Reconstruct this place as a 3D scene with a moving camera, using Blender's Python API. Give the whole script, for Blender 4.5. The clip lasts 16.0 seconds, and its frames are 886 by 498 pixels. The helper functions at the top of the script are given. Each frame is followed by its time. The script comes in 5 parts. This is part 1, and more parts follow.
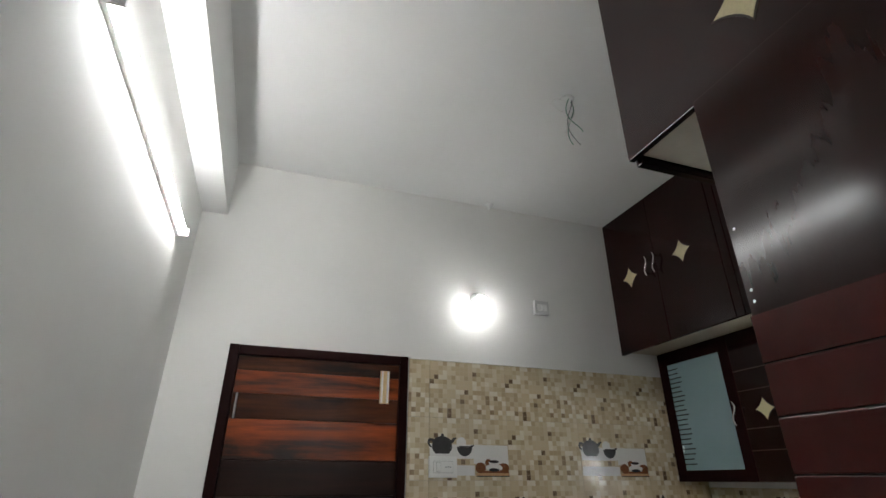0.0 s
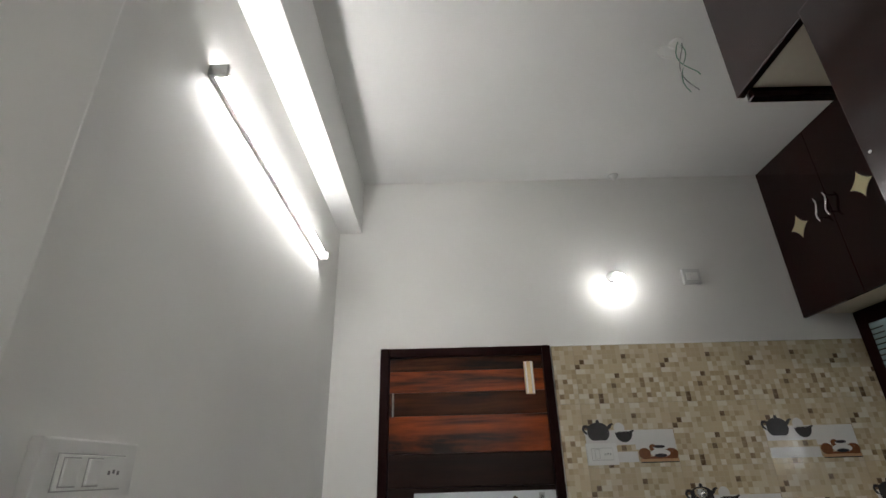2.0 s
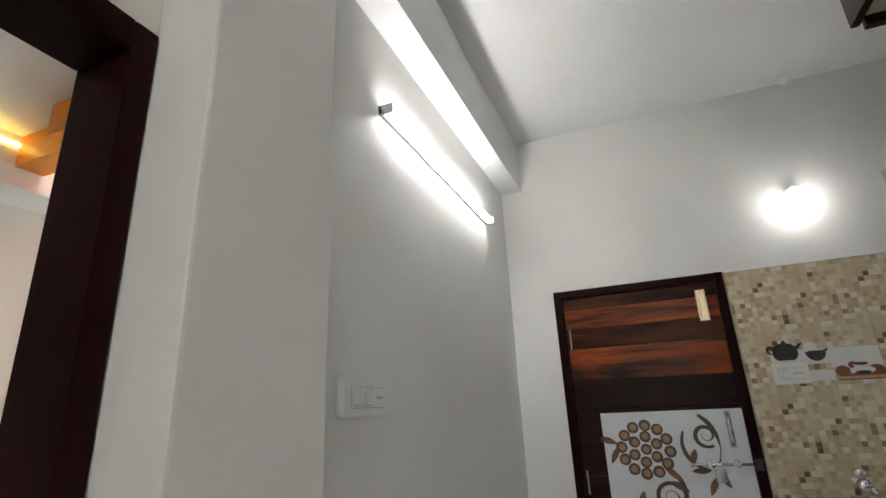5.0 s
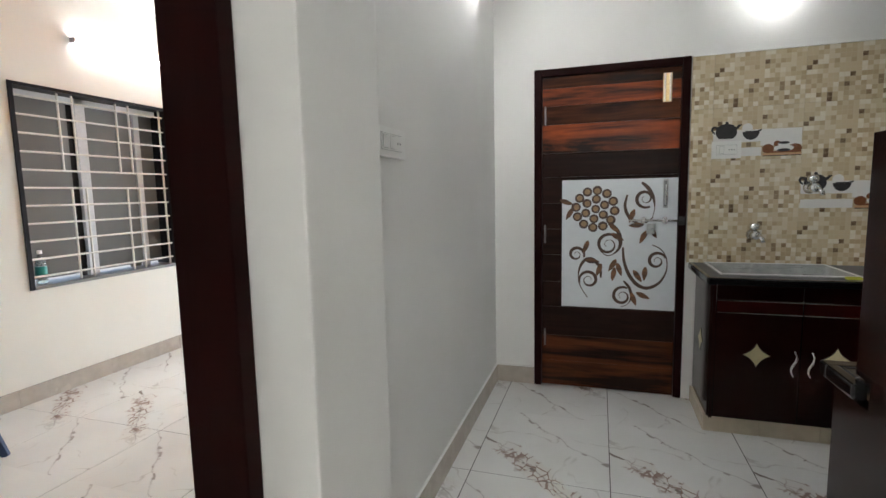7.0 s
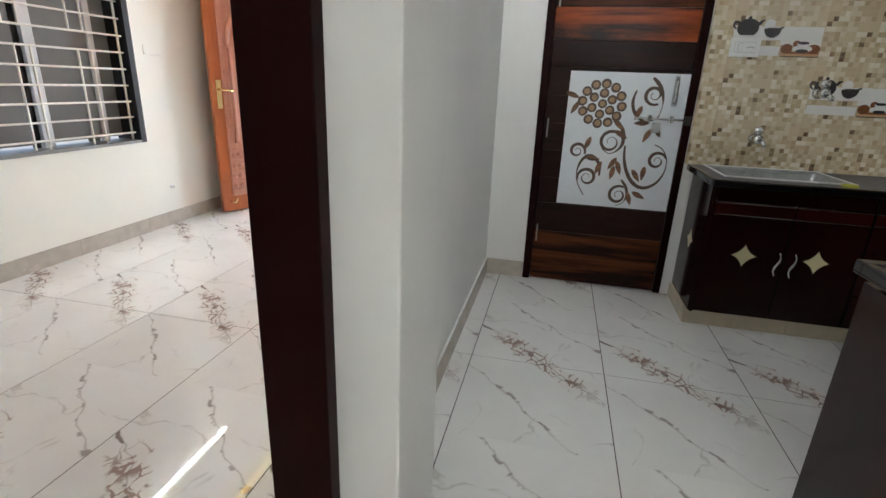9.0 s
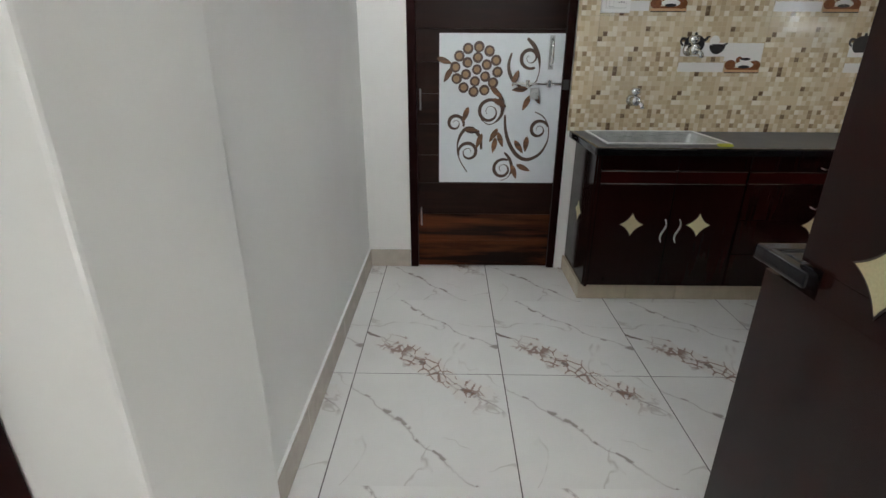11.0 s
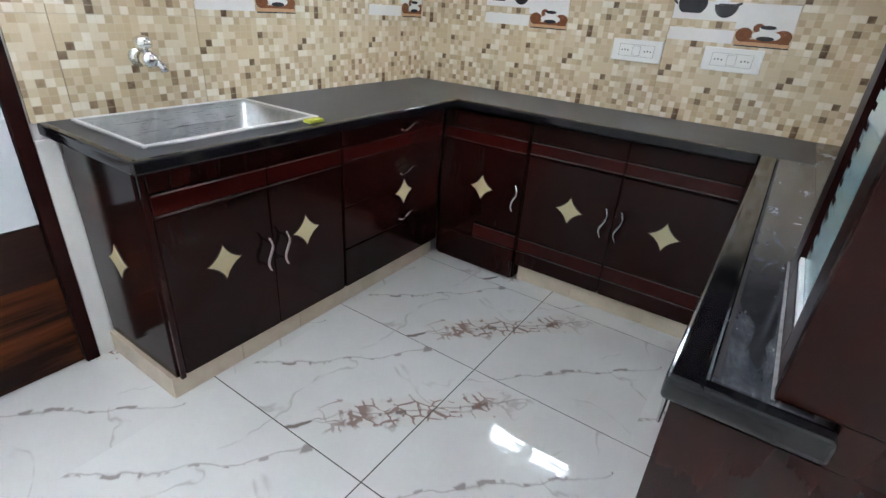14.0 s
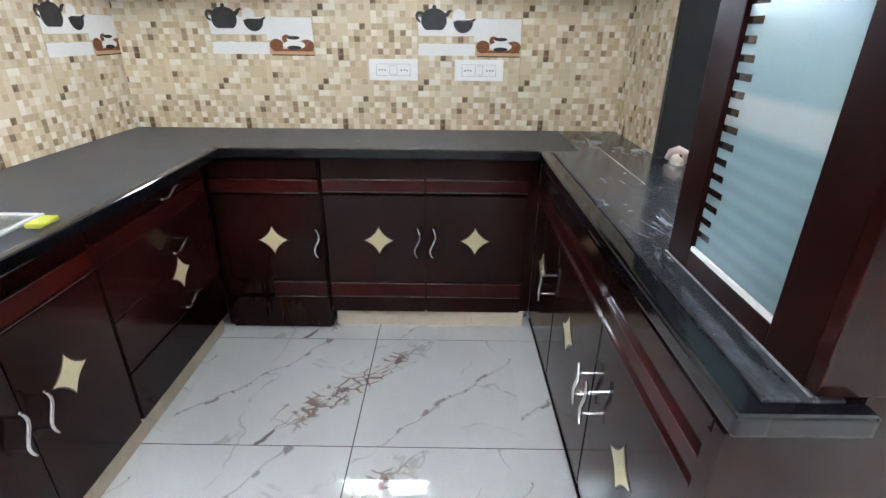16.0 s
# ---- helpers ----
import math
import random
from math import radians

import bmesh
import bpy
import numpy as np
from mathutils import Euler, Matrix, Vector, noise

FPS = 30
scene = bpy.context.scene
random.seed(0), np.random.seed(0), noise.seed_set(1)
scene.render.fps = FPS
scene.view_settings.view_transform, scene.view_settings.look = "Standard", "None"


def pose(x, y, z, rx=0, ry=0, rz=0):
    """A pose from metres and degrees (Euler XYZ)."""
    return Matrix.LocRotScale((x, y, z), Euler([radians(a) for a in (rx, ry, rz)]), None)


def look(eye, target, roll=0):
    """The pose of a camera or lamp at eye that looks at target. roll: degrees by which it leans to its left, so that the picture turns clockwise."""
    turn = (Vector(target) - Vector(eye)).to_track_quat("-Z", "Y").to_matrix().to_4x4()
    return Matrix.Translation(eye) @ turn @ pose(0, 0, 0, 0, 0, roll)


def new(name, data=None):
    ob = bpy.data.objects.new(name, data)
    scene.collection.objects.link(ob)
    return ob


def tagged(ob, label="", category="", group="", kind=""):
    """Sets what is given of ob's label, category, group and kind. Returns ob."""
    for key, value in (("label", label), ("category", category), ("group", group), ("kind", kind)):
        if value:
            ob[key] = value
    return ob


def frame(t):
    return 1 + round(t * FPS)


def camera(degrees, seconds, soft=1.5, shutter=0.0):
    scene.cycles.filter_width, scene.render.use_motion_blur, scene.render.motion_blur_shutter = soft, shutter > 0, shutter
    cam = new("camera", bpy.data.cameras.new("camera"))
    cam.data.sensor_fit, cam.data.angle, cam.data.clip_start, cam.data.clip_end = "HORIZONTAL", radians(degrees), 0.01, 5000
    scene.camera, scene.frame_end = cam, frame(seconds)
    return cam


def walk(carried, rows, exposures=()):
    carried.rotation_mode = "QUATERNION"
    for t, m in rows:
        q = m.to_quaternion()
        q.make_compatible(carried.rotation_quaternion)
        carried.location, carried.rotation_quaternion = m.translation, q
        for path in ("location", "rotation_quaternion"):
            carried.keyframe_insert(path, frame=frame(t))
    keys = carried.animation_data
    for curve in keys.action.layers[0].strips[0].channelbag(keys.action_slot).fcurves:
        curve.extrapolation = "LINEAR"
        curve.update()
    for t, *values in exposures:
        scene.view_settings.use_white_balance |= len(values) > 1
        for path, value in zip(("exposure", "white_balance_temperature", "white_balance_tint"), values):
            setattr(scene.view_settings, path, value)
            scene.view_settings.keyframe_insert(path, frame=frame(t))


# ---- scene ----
cam = camera(84.1, 16.0)
PATH = [
    (0, (-0.037, -0.008, 1.397), (0.556, 1.703, 2.247), 0),
    (0.5, (0.023, -0.012, 1.408), (0.46, 1.729, 2.288), 0.2),
    (1, (0.056, -0.021, 1.407), (0.355, 1.741, 2.304), -0.5),
    (1.5, (0.077, -0.025, 1.4), (0.256, 1.763, 2.279), -1.2),
    (2, (0.079, -0.036, 1.393), (0.093, 1.784, 2.221), -1.6),
    (2.5, (0.065, -0.031, 1.39), (-0.094, 1.813, 2.147), -2.7),
    (3, (0.102, -0.059, 1.386), (-0.335, 1.751, 2.117), -2.8),
    (3.5, (0.189, -0.108, 1.376), (-0.489, 1.653, 2.038), -2.2),
    (3.7, (0.198, -0.126, 1.38), (-0.512, 1.621, 2.043), -2.2),
    (5.8, (0.222, -0.511, 1.343), (-0.468, 1.307, 1.806), -3.4),
    (6, (0.239, -0.546, 1.322), (-0.467, 1.293, 1.668), -3.2),
    (6.5, (0.229, -0.601, 1.287), (-0.446, 1.282, 1.279), -2),
    (7, (0.156, -0.647, 1.246), (-0.45, 1.245, 1.021), -1.2),
    (7.5, (0.073, -0.696, 1.222), (-0.456, 1.192, 0.826), -0.6),
    (8, (0.008, -0.696, 1.211), (-0.534, 1.157, 0.691), 0.1),
    (8.5, (-0.088, -0.665, 1.191), (-0.555, 1.188, 0.601), 1.8),
    (8.7, (-0.102, -0.661, 1.2), (-0.54, 1.191, 0.589), 2.1),
    (11, (-0.012, -0.288, 1.211), (-0.032, 1.57, 0.471), 0.3),
    (11.5, (-0.016, -0.089, 1.206), (0.361, 1.71, 0.392), 1.5),
    (12, (0.003, 0.111, 1.209), (0.725, 1.78, 0.362), 2.6),
    (12.5, (0.061, 0.298, 1.205), (0.939, 1.872, 0.332), 3.1),
    (13, (0.126, 0.44, 1.21), (1.22, 1.865, 0.329), 3.7),
    (13.4, (0.13, 0.576, 1.187), (1.442, 1.809, 0.317), 4),
    (13.5, (0.137, 0.591, 1.197), (1.462, 1.803, 0.316), 4),
    (14, (0.141, 0.725, 1.197), (1.641, 1.701, 0.304), 4),
    (14.5, (0.192, 0.814, 1.195), (1.78, 1.658, 0.318), 3.1),
    (15, (0.23, 0.9, 1.211), (1.949, 1.47, 0.357), 2.1),
    (15.5, (0.227, 1.027, 1.224), (2.04, 1.175, 0.381), 1),
    (16, (0.234, 1.086, 1.226), (2.065, 1.099, 0.409), 0.5),
]
EXPOSURES = [
    (0, 0.90, 6250, 10), (1.5, 0.75, 6350, 11), (3, 0.74, 6550, 12), (3.5, 0.74, 6600, 12), (6, 1.05, 6300, 10), (7, 1.24, 6250, 10), (8.5, 1.22, 6150, 9),
    (11, 1.50, 6150, 10), (12.5, 2.2, 5900, 10), (13.5, 2.54, 5700, 10), (14.5, 2.74, 5640, 10), (16, 3.04, 5600, 10),
]
walk(cam, [(t, look(eye, target, roll)) for t, eye, target, roll in PATH], EXPOSURES)

# ---- world and light ----
world = bpy.data.worlds.new("world")
scene.world = world
world.use_nodes = True
wn = world.node_tree
sky = wn.nodes.new("ShaderNodeTexSky")
sky.sky_type, sky.sun_disc = "NISHITA", False
sky.sun_elevation, sky.sun_rotation = radians(50), radians(200)
wn.links.new(sky.outputs[0], wn.nodes["Background"].inputs[0])
wn.nodes["Background"].inputs[1].default_value = 0.12
sun_data = bpy.data.lights.new("sun", "SUN")
sun_data.energy, sun_data.angle, sun_data.color = 2.5, radians(0.5), (1.0, 0.95, 0.88)
sun = new("sun", sun_data)
sun.matrix_world = look((0, 0, 8), (-1.8, 4.9, 0))

# the third strength drives the added hall lamp, which is never in view
TUBE_GLOW, BULB_GLOW, HALL_FILL_GLOW = 25.0, 23.0, 112.0
SKY_GLOW = 7.0


# ---- node helpers ----
class Mat:
    def __init__(self, name, rough=0.5, metal=0.0, base=(0.5, 0.5, 0.5), coat=0.0, spec=0.5):
        self.m = bpy.data.materials.new(name)
        self.m.use_nodes = True
        self.t = self.m.node_tree
        self.b = self.t.nodes["Principled BSDF"]
        self.b.inputs["Base Color"].default_value = (*base, 1)
        self.b.inputs["Roughness"].default_value = rough
        self.b.inputs["Metallic"].default_value = metal
        self.b.inputs["Coat Weight"].default_value = coat
        self.b.inputs["Coat Roughness"].default_value = 0.06
        self.b.inputs["Specular IOR Level"].default_value = spec

    def node(self, kind, **values):
        n = self.t.nodes.new("ShaderNode" + kind)
        for k, v in values.items():
            n.inputs[k.replace("_", " ")].default_value = v
        return n

    def link(self, a, b):
        self.t.links.new(a, b)

    def math(self, op, a, b=None, clamp=False):
        n = self.t.nodes.new("ShaderNodeMath")
        n.operation, n.use_clamp = op, clamp
        for i, v in enumerate((a, b)):
            if v is None:
                continue
            if isinstance(v, (int, float)):
                n.inputs[i].default_value = v
            else:
                self.link(v, n.inputs[i])
        return n.outputs[0]

    def coords(self, scale=(1, 1, 1), kind="Object"):
        tc = self.t.nodes.new("ShaderNodeTexCoord")
        mp = self.t.nodes.new("ShaderNodeMapping")
        mp.inputs["Scale"].default_value = scale
        self.link(tc.outputs[kind], mp.inputs[0])
        return mp.outputs[0]

    def noise(self, vec, scale, detail=3.0, rough=0.5, distort=0.0):
        n = self.node("TexNoise", Scale=scale, Detail=detail, Roughness=rough, Distortion=distort)
        self.link(vec, n.inputs["Vector"])
        return n.outputs["Fac"]

    def ramp(self, fac, stops, constant=False):
        n = self.t.nodes.new("ShaderNodeValToRGB")
        r = n.color_ramp
        r.interpolation = "CONSTANT" if constant else "LINEAR"
        while len(r.elements) < len(stops):
            r.elements.new(0.5)
        for e, (p, c) in zip(r.elements, stops):
            e.position = p
            e.color = (c, c, c, 1) if isinstance(c, (int, float)) else (*c, 1)
        self.link(fac, n.inputs[0])
        return n.outputs[0]

    def mix(self, fac, a, b):
        n = self.t.nodes.new("ShaderNodeMix")
        n.data_type = "RGBA"
        for i, v in ((0, fac), (6, a), (7, b)):
            if isinstance(v, tuple):
                n.inputs[i].default_value = (*v, 1)
            elif isinstance(v, (int, float)):
                n.inputs[i].default_value = v
            else:
                self.link(v, n.inputs[i])
        return n.outputs[2]

    def color(self, out):
        self.link(out, self.b.inputs["Base Color"])

    def rough(self, out):
        self.link(out, self.b.inputs["Roughness"])

    def bump(self, height, strength=0.2, dist=0.002):
        n = self.node("Bump", Strength=strength, Distance=dist)
        self.link(height, n.inputs["Height"])
        self.link(n.outputs[0], self.b.inputs["Normal"])

    def sep(self, vec):
        n = self.t.nodes.new("ShaderNodeSeparateXYZ")
        self.link(vec, n.inputs[0])
        return n.outputs

    def comb(self, x, y, z=0.0):
        n = self.t.nodes.new("ShaderNodeCombineXYZ")
        for i, v in enumerate((x, y, z)):
            if isinstance(v, (int, float)):
                n.inputs[i].default_value = v
            else:
                self.link(v, n.inputs[i])
        return n.outputs[0]


def paint(name, base, rough=0.55, blotch=0.04):
    m = Mat(name, rough, base=base)
    pos = m.t.nodes.new("ShaderNodeNewGeometry").outputs["Position"]
    big = m.noise(pos, 1.3, 4)
    dark = tuple(c * (1 - blotch * 2) for c in base)
    m.color(m.mix(m.ramp(big, [(0.3, 0.0), (0.7, 1.0)]), dark, base))
    fine = m.noise(pos, 220, 2)
    roll = m.noise(pos, 14, 3)
    m.bump(m.math("ADD", m.math("MULTIPLY", fine, 0.35), roll), 0.12, 0.003)
    return m.m


def plain(name, base, rough=0.4, metal=0.0, coat=0.0, grain=60.0, vary=0.12, spec=0.5):
    m = Mat(name, rough, metal, base, coat, spec)
    v = m.coords()
    n = m.noise(v, grain, 4)
    m.color(m.mix(n, tuple(c * (1 - vary) for c in base), tuple(min(1, c * (1 + vary)) for c in base)))
    m.rough(m.math("ADD", m.math("MULTIPLY", m.noise(v, grain * 0.3, 3), 0.14), max(0.02, rough - 0.07)))
    return m.m


def glow(name, color, strength):
    m = Mat(name, 0.4, base=color)
    m.b.inputs["Emission Color"].default_value = (*color, 1)
    m.b.inputs["Emission Strength"].default_value = strength
    return m.m


def wood(name, dark, light, along="x", rough=0.25, coat=0.5, scale=1.0, contrast=(0.35, 0.7), spec=0.5):
    m = Mat(name, rough, base=dark, coat=coat, spec=spec)
    s = {"x": (1.2, 14, 14), "y": (14, 1.2, 14), "z": (14, 14, 1.2)}[along]
    v = m.coords(tuple(c * scale for c in s))
    info = m.t.nodes.new("ShaderNodeObjectInfo")
    off = m.t.nodes.new("ShaderNodeVectorMath")
    off.operation = "ADD"
    m.link(v, off.inputs[0])
    shift = m.comb(m.math("MULTIPLY", info.outputs["Random"], 37.0), m.math("MULTIPLY", info.outputs["Random"], 11.0), 0.0)
    m.link(shift, off.inputs[1])
    grain = m.noise(off.outputs[0], 1.0, 6, 0.6, 1.2)
    fine = m.noise(off.outputs[0], 7.0, 3, 0.6)
    m.color(m.mix(m.ramp(m.math("ADD", m.math("MULTIPLY", fine, 0.2), m.math("MULTIPLY", grain, 0.8)), [(contrast[0], 0.0), (contrast[1], 1.0)]), dark, light))
    m.rough(m.math("ADD", m.math("MULTIPLY", grain, 0.06), rough - 0.03))
    m.bump(fine, 0.04, 0.001)
    return m.m


def mosaic_material():
    cell = 0.43 / 18
    m = Mat("mosaic_print", 0.18, base=(0.5, 0.4, 0.25), coat=0.3)
    v = m.coords((1 / cell, 1 / cell, 1 / cell))
    x, y, z = m.sep(v)
    fx, fz = m.math("FLOOR", x), m.math("FLOOR", z)

    def cellnoise(a, b, seed):
        w = m.t.nodes.new("ShaderNodeTexWhiteNoise")
        w.noise_dimensions = "3D"
        m.link(m.comb(a, b, seed), w.inputs["Vector"])
        return w.outputs["Value"]

    one = cellnoise(fx, fz, 3.5)
    palette = [(0.0, (0.115, 0.066, 0.033)), (0.035, (0.255, 0.175, 0.098)), (0.07, (0.465, 0.36, 0.22)), (0.28, (0.54, 0.435, 0.275)),
               (0.55, (0.60, 0.505, 0.34)), (0.78, (0.675, 0.595, 0.44)), (0.91, (0.77, 0.72, 0.60))]
    col = m.ramp(one, palette, True)
    x2, z2 = m.math("FLOOR", m.math("MULTIPLY", x, 0.5)), m.math("FLOOR", m.math("MULTIPLY", z, 0.5))
    wide = cellnoise(x2, fz, 8.5)
    col = m.mix(m.math("GREATER_THAN", wide, 0.94), col, (0.75, 0.70, 0.58))
    quad = cellnoise(x2, z2, 5.5)
    col = m.mix(m.math("GREATER_THAN", quad, 0.86), col, (0.605, 0.50, 0.33))
    stone = m.noise(v, 1.1, 4, 0.6)
    col = m.mix(m.math("MULTIPLY", m.ramp(stone, [(0.3, 0.0), (0.75, 1.0)]), 0.30), col, (0.60, 0.50, 0.345))
    ex = m.math("ABSOLUTE", m.math("SUBTRACT", m.math("FRACT", x), 0.5))
    ez = m.math("ABSOLUTE", m.math("SUBTRACT", m.math("FRACT", z), 0.5))
    edge = m.ramp(m.math("MAXIMUM", ex, ez), [(0.38, 0.0), (0.49, 1.0)])
    col = m.mix(m.math("MULTIPLY", edge, 0.36), col, (0.63, 0.55, 0.40))
    m.color(col)
    m.bump(m.math("SUBTRACT", 1.0, edge), 0.15, 0.0006)
    return m.m


def marble_material():
    m = Mat("marble_tile", 0.035, base=(0.72, 0.71, 0.68), coat=0.25)
    m.b.inputs["Coat Roughness"].default_value = 0.03
    tc = m.t.nodes.new("ShaderNodeTexCoord")
    lx = m.sep(tc.outputs["Object"])[0]
    wx, wy, wz = m.sep(m.t.nodes.new("ShaderNodeNewGeometry").outputs["Position"])
    yy = m.math("SUBTRACT", m.math("FLOORED_MODULO", m.math("SUBTRACT", wy, 0.82), 1.2), 0.6)
    dx = m.math("SUBTRACT", lx, 0.30)
    p = m.comb(dx, yy, 0.3)
    wob = m.math("SUBTRACT", m.noise(p, 4.0, 3), 0.5)
    ripple = m.math("SUBTRACT", m.noise(p, 38.0, 2), 0.5)
    d = m.math("ADD", m.math("MULTIPLY", m.math("ADD", dx, yy), 0.7), m.math("MULTIPLY", wob, 0.15))
    d = m.math("ADD", d, m.math("MULTIPLY", ripple, 0.012))
    along = m.math("MULTIPLY", m.math("SUBTRACT", dx, yy), 0.7)
    # clusters of outlined shards on the diagonal, broken in two
    width = m.math("SUBTRACT", m.math("ABSOLUTE", d), m.math("MULTIPLY", m.math("SUBTRACT", m.noise(p, 12.0, 2), 0.5), 0.09))
    band = m.math("MULTIPLY", m.ramp(width, [(0.052, 1.0), (0.068, 0.0)]), m.ramp(m.math("ABSOLUTE", along), [(0.22, 1.0), (0.34, 0.0)]))
    vor = m.t.nodes.new("ShaderNodeTexVoronoi")
    vor.feature = "DISTANCE_TO_EDGE"
    vor.inputs["Scale"].default_value = 17.0
    m.link(m.comb(m.math("ADD", m.math("MULTIPLY", along, 1.0), m.math("MULTIPLY", ripple, 0.03)), m.math("ADD", m.math("MULTIPLY", d, 1.1), m.math("MULTIPLY", along, 0.5))), vor.inputs["Vector"])
    gaps = m.ramp(m.noise(p, 19.0, 2), [(0.40, 0.0), (0.47, 1.0)])
    thick = m.math("ADD", m.math("MULTIPLY", m.noise(p, 30.0, 1), 0.066), 0.0)
    web = m.ramp(m.math("SUBTRACT", vor.outputs["Distance"], thick), [(0.0, 1.0), (0.036, 0.0)])
    web = m.math("MULTIPLY", m.math("MULTIPLY", web, band), gaps)
    # a fine thread along the diagonal with short dark dashes on it, and a fainter one beside it
    def thread(dist, seed, reach):
        line = m.ramp(m.math("ABSOLUTE", dist), [(0.0012, 1.0), (0.0045, 0.0)])
        beat = m.noise(m.comb(m.math("MULTIPLY", along, 15.0), m.math("MULTIPLY", dist, 3.0), seed), 1.0, 2)
        dash = m.math("MULTIPLY", m.ramp(m.math("ABSOLUTE", m.math("ADD", dist, 0.004)), [(0.004, 1.0), (0.009, 0.0)]), m.ramp(beat, [(0.50, 0.0), (0.55, 1.0)]))
        lost = m.ramp(m.noise(m.comb(m.math("MULTIPLY", along, 3.0), seed, seed), 1.0, 1), [(0.30, 0.0), (0.42, 1.0)])
        return m.math("MULTIPLY", m.math("MAXIMUM", m.math("MULTIPLY", line, 0.65), dash), m.math("MULTIPLY", lost, reach))
    one = thread(d, 1.7, 1.0)
    two = thread(m.math("SUBTRACT", m.math("ABSOLUTE", d), 0.30), 5.1, 0.75)
    n1 = m.noise(p, 1.7, 4, 0.5, 0.4)
    stray = m.math("MULTIPLY", m.ramp(m.math("ABSOLUTE", m.math("SUBTRACT", n1, 0.52)), [(0.001, 1.0), (0.006, 0.0)]), m.ramp(m.noise(p, 7.0, 2), [(0.45, 0.0), (0.55, 1.0)]))
    cloud = m.noise(p, 2.4, 4)
    base = m.mix(m.ramp(cloud, [(0.35, 0.0), (0.7, 1.0)]), (0.69, 0.685, 0.665), (0.76, 0.755, 0.735))
    base = m.mix(m.math("MULTIPLY", band, 0.3), base, (0.64, 0.56, 0.49))
    base = m.mix(m.math("MULTIPLY", stray, 0.5), base, (0.36, 0.32, 0.29))
    base = m.mix(m.math("MULTIPLY", m.math("MAXIMUM", one, two), 0.95), base, (0.20, 0.155, 0.14))
    base = m.mix(m.math("MULTIPLY", web, 0.85), base, (0.25, 0.155, 0.125))
    m.color(base)
    return m.m


def granite_material(name, dusty, low_rough, spec):
    m = Mat(name, 0.2, base=(0.02, 0.02, 0.022), coat=0.0, spec=spec)
    pos = m.t.nodes.new("ShaderNodeNewGeometry").outputs["Position"]
    dust_sheen = m.ramp(m.noise(pos, 1.6, 3, 0.5, 0.3), [(0.34, 0.0), (0.66, 1.0)])
    smear = m.ramp(m.noise(pos, 7.0, 5, 0.6, 0.4), [(0.38, 0.0), (0.68, 1.0)])
    wipe = m.ramp(m.noise(m.coords((9, 30, 9)), 1.0, 4, 0.6, 1.5), [(0.45, 0.0), (0.7, 1.0)])
    veil = m.math("MULTIPLY", dust_sheen, m.math("ADD", m.math("MULTIPLY", smear, 0.5), 0.1))
    veil = m.math("ADD", veil, m.math("MULTIPLY", m.math("MULTIPLY", wipe, smear), dusty), True)
    speck = m.ramp(m.noise(pos, 130.0, 2), [(0.70, 0.0), (0.76, 1.0)])
    chip = m.ramp(m.noise(pos, 34.0, 2, 0.5, 0.8), [(0.76, 0.0), (0.79, 1.0)])
    # pale bluish veil: dust smears, with the worktop's sheen painted into the same colour
    col = m.mix(veil, (0.020, 0.021, 0.025), (0.165, 0.170, 0.190))
    col = m.mix(m.math("MULTIPLY", speck, 0.25), col, (0.30, 0.31, 0.32))
    m.color(m.mix(m.math("MULTIPLY", chip, 0.7), col, (0.45, 0.45, 0.46)))
    m.rough(m.math("ADD", m.math("MULTIPLY", veil, 0.25), low_rough))
    return m.m


def steel_material(name="brushed_steel", base=(0.46, 0.475, 0.48), rough=0.30):
    m = Mat(name, rough, 0.9, base)
    v = m.coords((4, 120, 120))
    n = m.noise(v, 3.0, 4)
    m.rough(m.math("ADD", m.math("MULTIPLY", n, 0.2), rough - 0.1))
    film = m.noise(m.coords(), 12.0, 5, 0.6, 1.0)
    m.color(m.mix(m.ramp(film, [(0.4, 0.0), (0.7, 1.0)]), base, tuple(c * 0.72 for c in base)))
    return m.m


M_WALL = paint("wall_paint", (0.80, 0.795, 0.77))
M_CEIL = paint("ceiling_paint", (0.80, 0.80, 0.785))
M_LRWALL = paint("cream_paint", (0.81, 0.785, 0.715))
M_MOSAIC = mosaic_material()
M_MARBLE = marble_material()
M_GROUT = plain("grey_grout", (0.075, 0.066, 0.06), 0.8, grain=200)
M_GROUT_L = plain("cream_grout", (0.5, 0.43, 0.32), 0.8, grain=200)
M_SKIRT = plain("beige_skirting", (0.47, 0.42, 0.36), 0.25, grain=14, vary=0.22)
M_PLINTH = plain("cream_plinth_tile", (0.60, 0.52, 0.40), 0.25, grain=14, vary=0.18)
M_GRANITE = granite_material("black_granite", 0.1, 0.34, 0.38)
M_GRANITE_P = granite_material("dusty_sheen_granite", 0.75, 0.15, 0.6)
M_EDGE = plain("polished_granite_edge", (0.006, 0.006, 0.0075), 0.10, grain=8, vary=0.25, spec=0.5)
M_LINING = plain("black_granite_lining", (0.008, 0.008, 0.009), 0.3, grain=8, vary=0.2, spec=0.15)
M_DARK = wood("mahogany_laminate", (0.0118, 0.0026, 0.0021), (0.0150, 0.0033, 0.0027), "z", 0.12, 0.0, 1.0, (0.2, 0.9), 0.2)
M_RED = wood("red_mahogany_strip", (0.034, 0.005, 0.0042), (0.050, 0.0068, 0.0056), "x", 0.14, 0.0, 1.0, (0.2, 0.9), 0.3)
M_STRIP = wood("red_strip_laminate", (0.026, 0.0036, 0.0031), (0.036, 0.0048, 0.0040), "x", 0.14, 0.0, 1.0, (0.2, 0.9), 0.22)
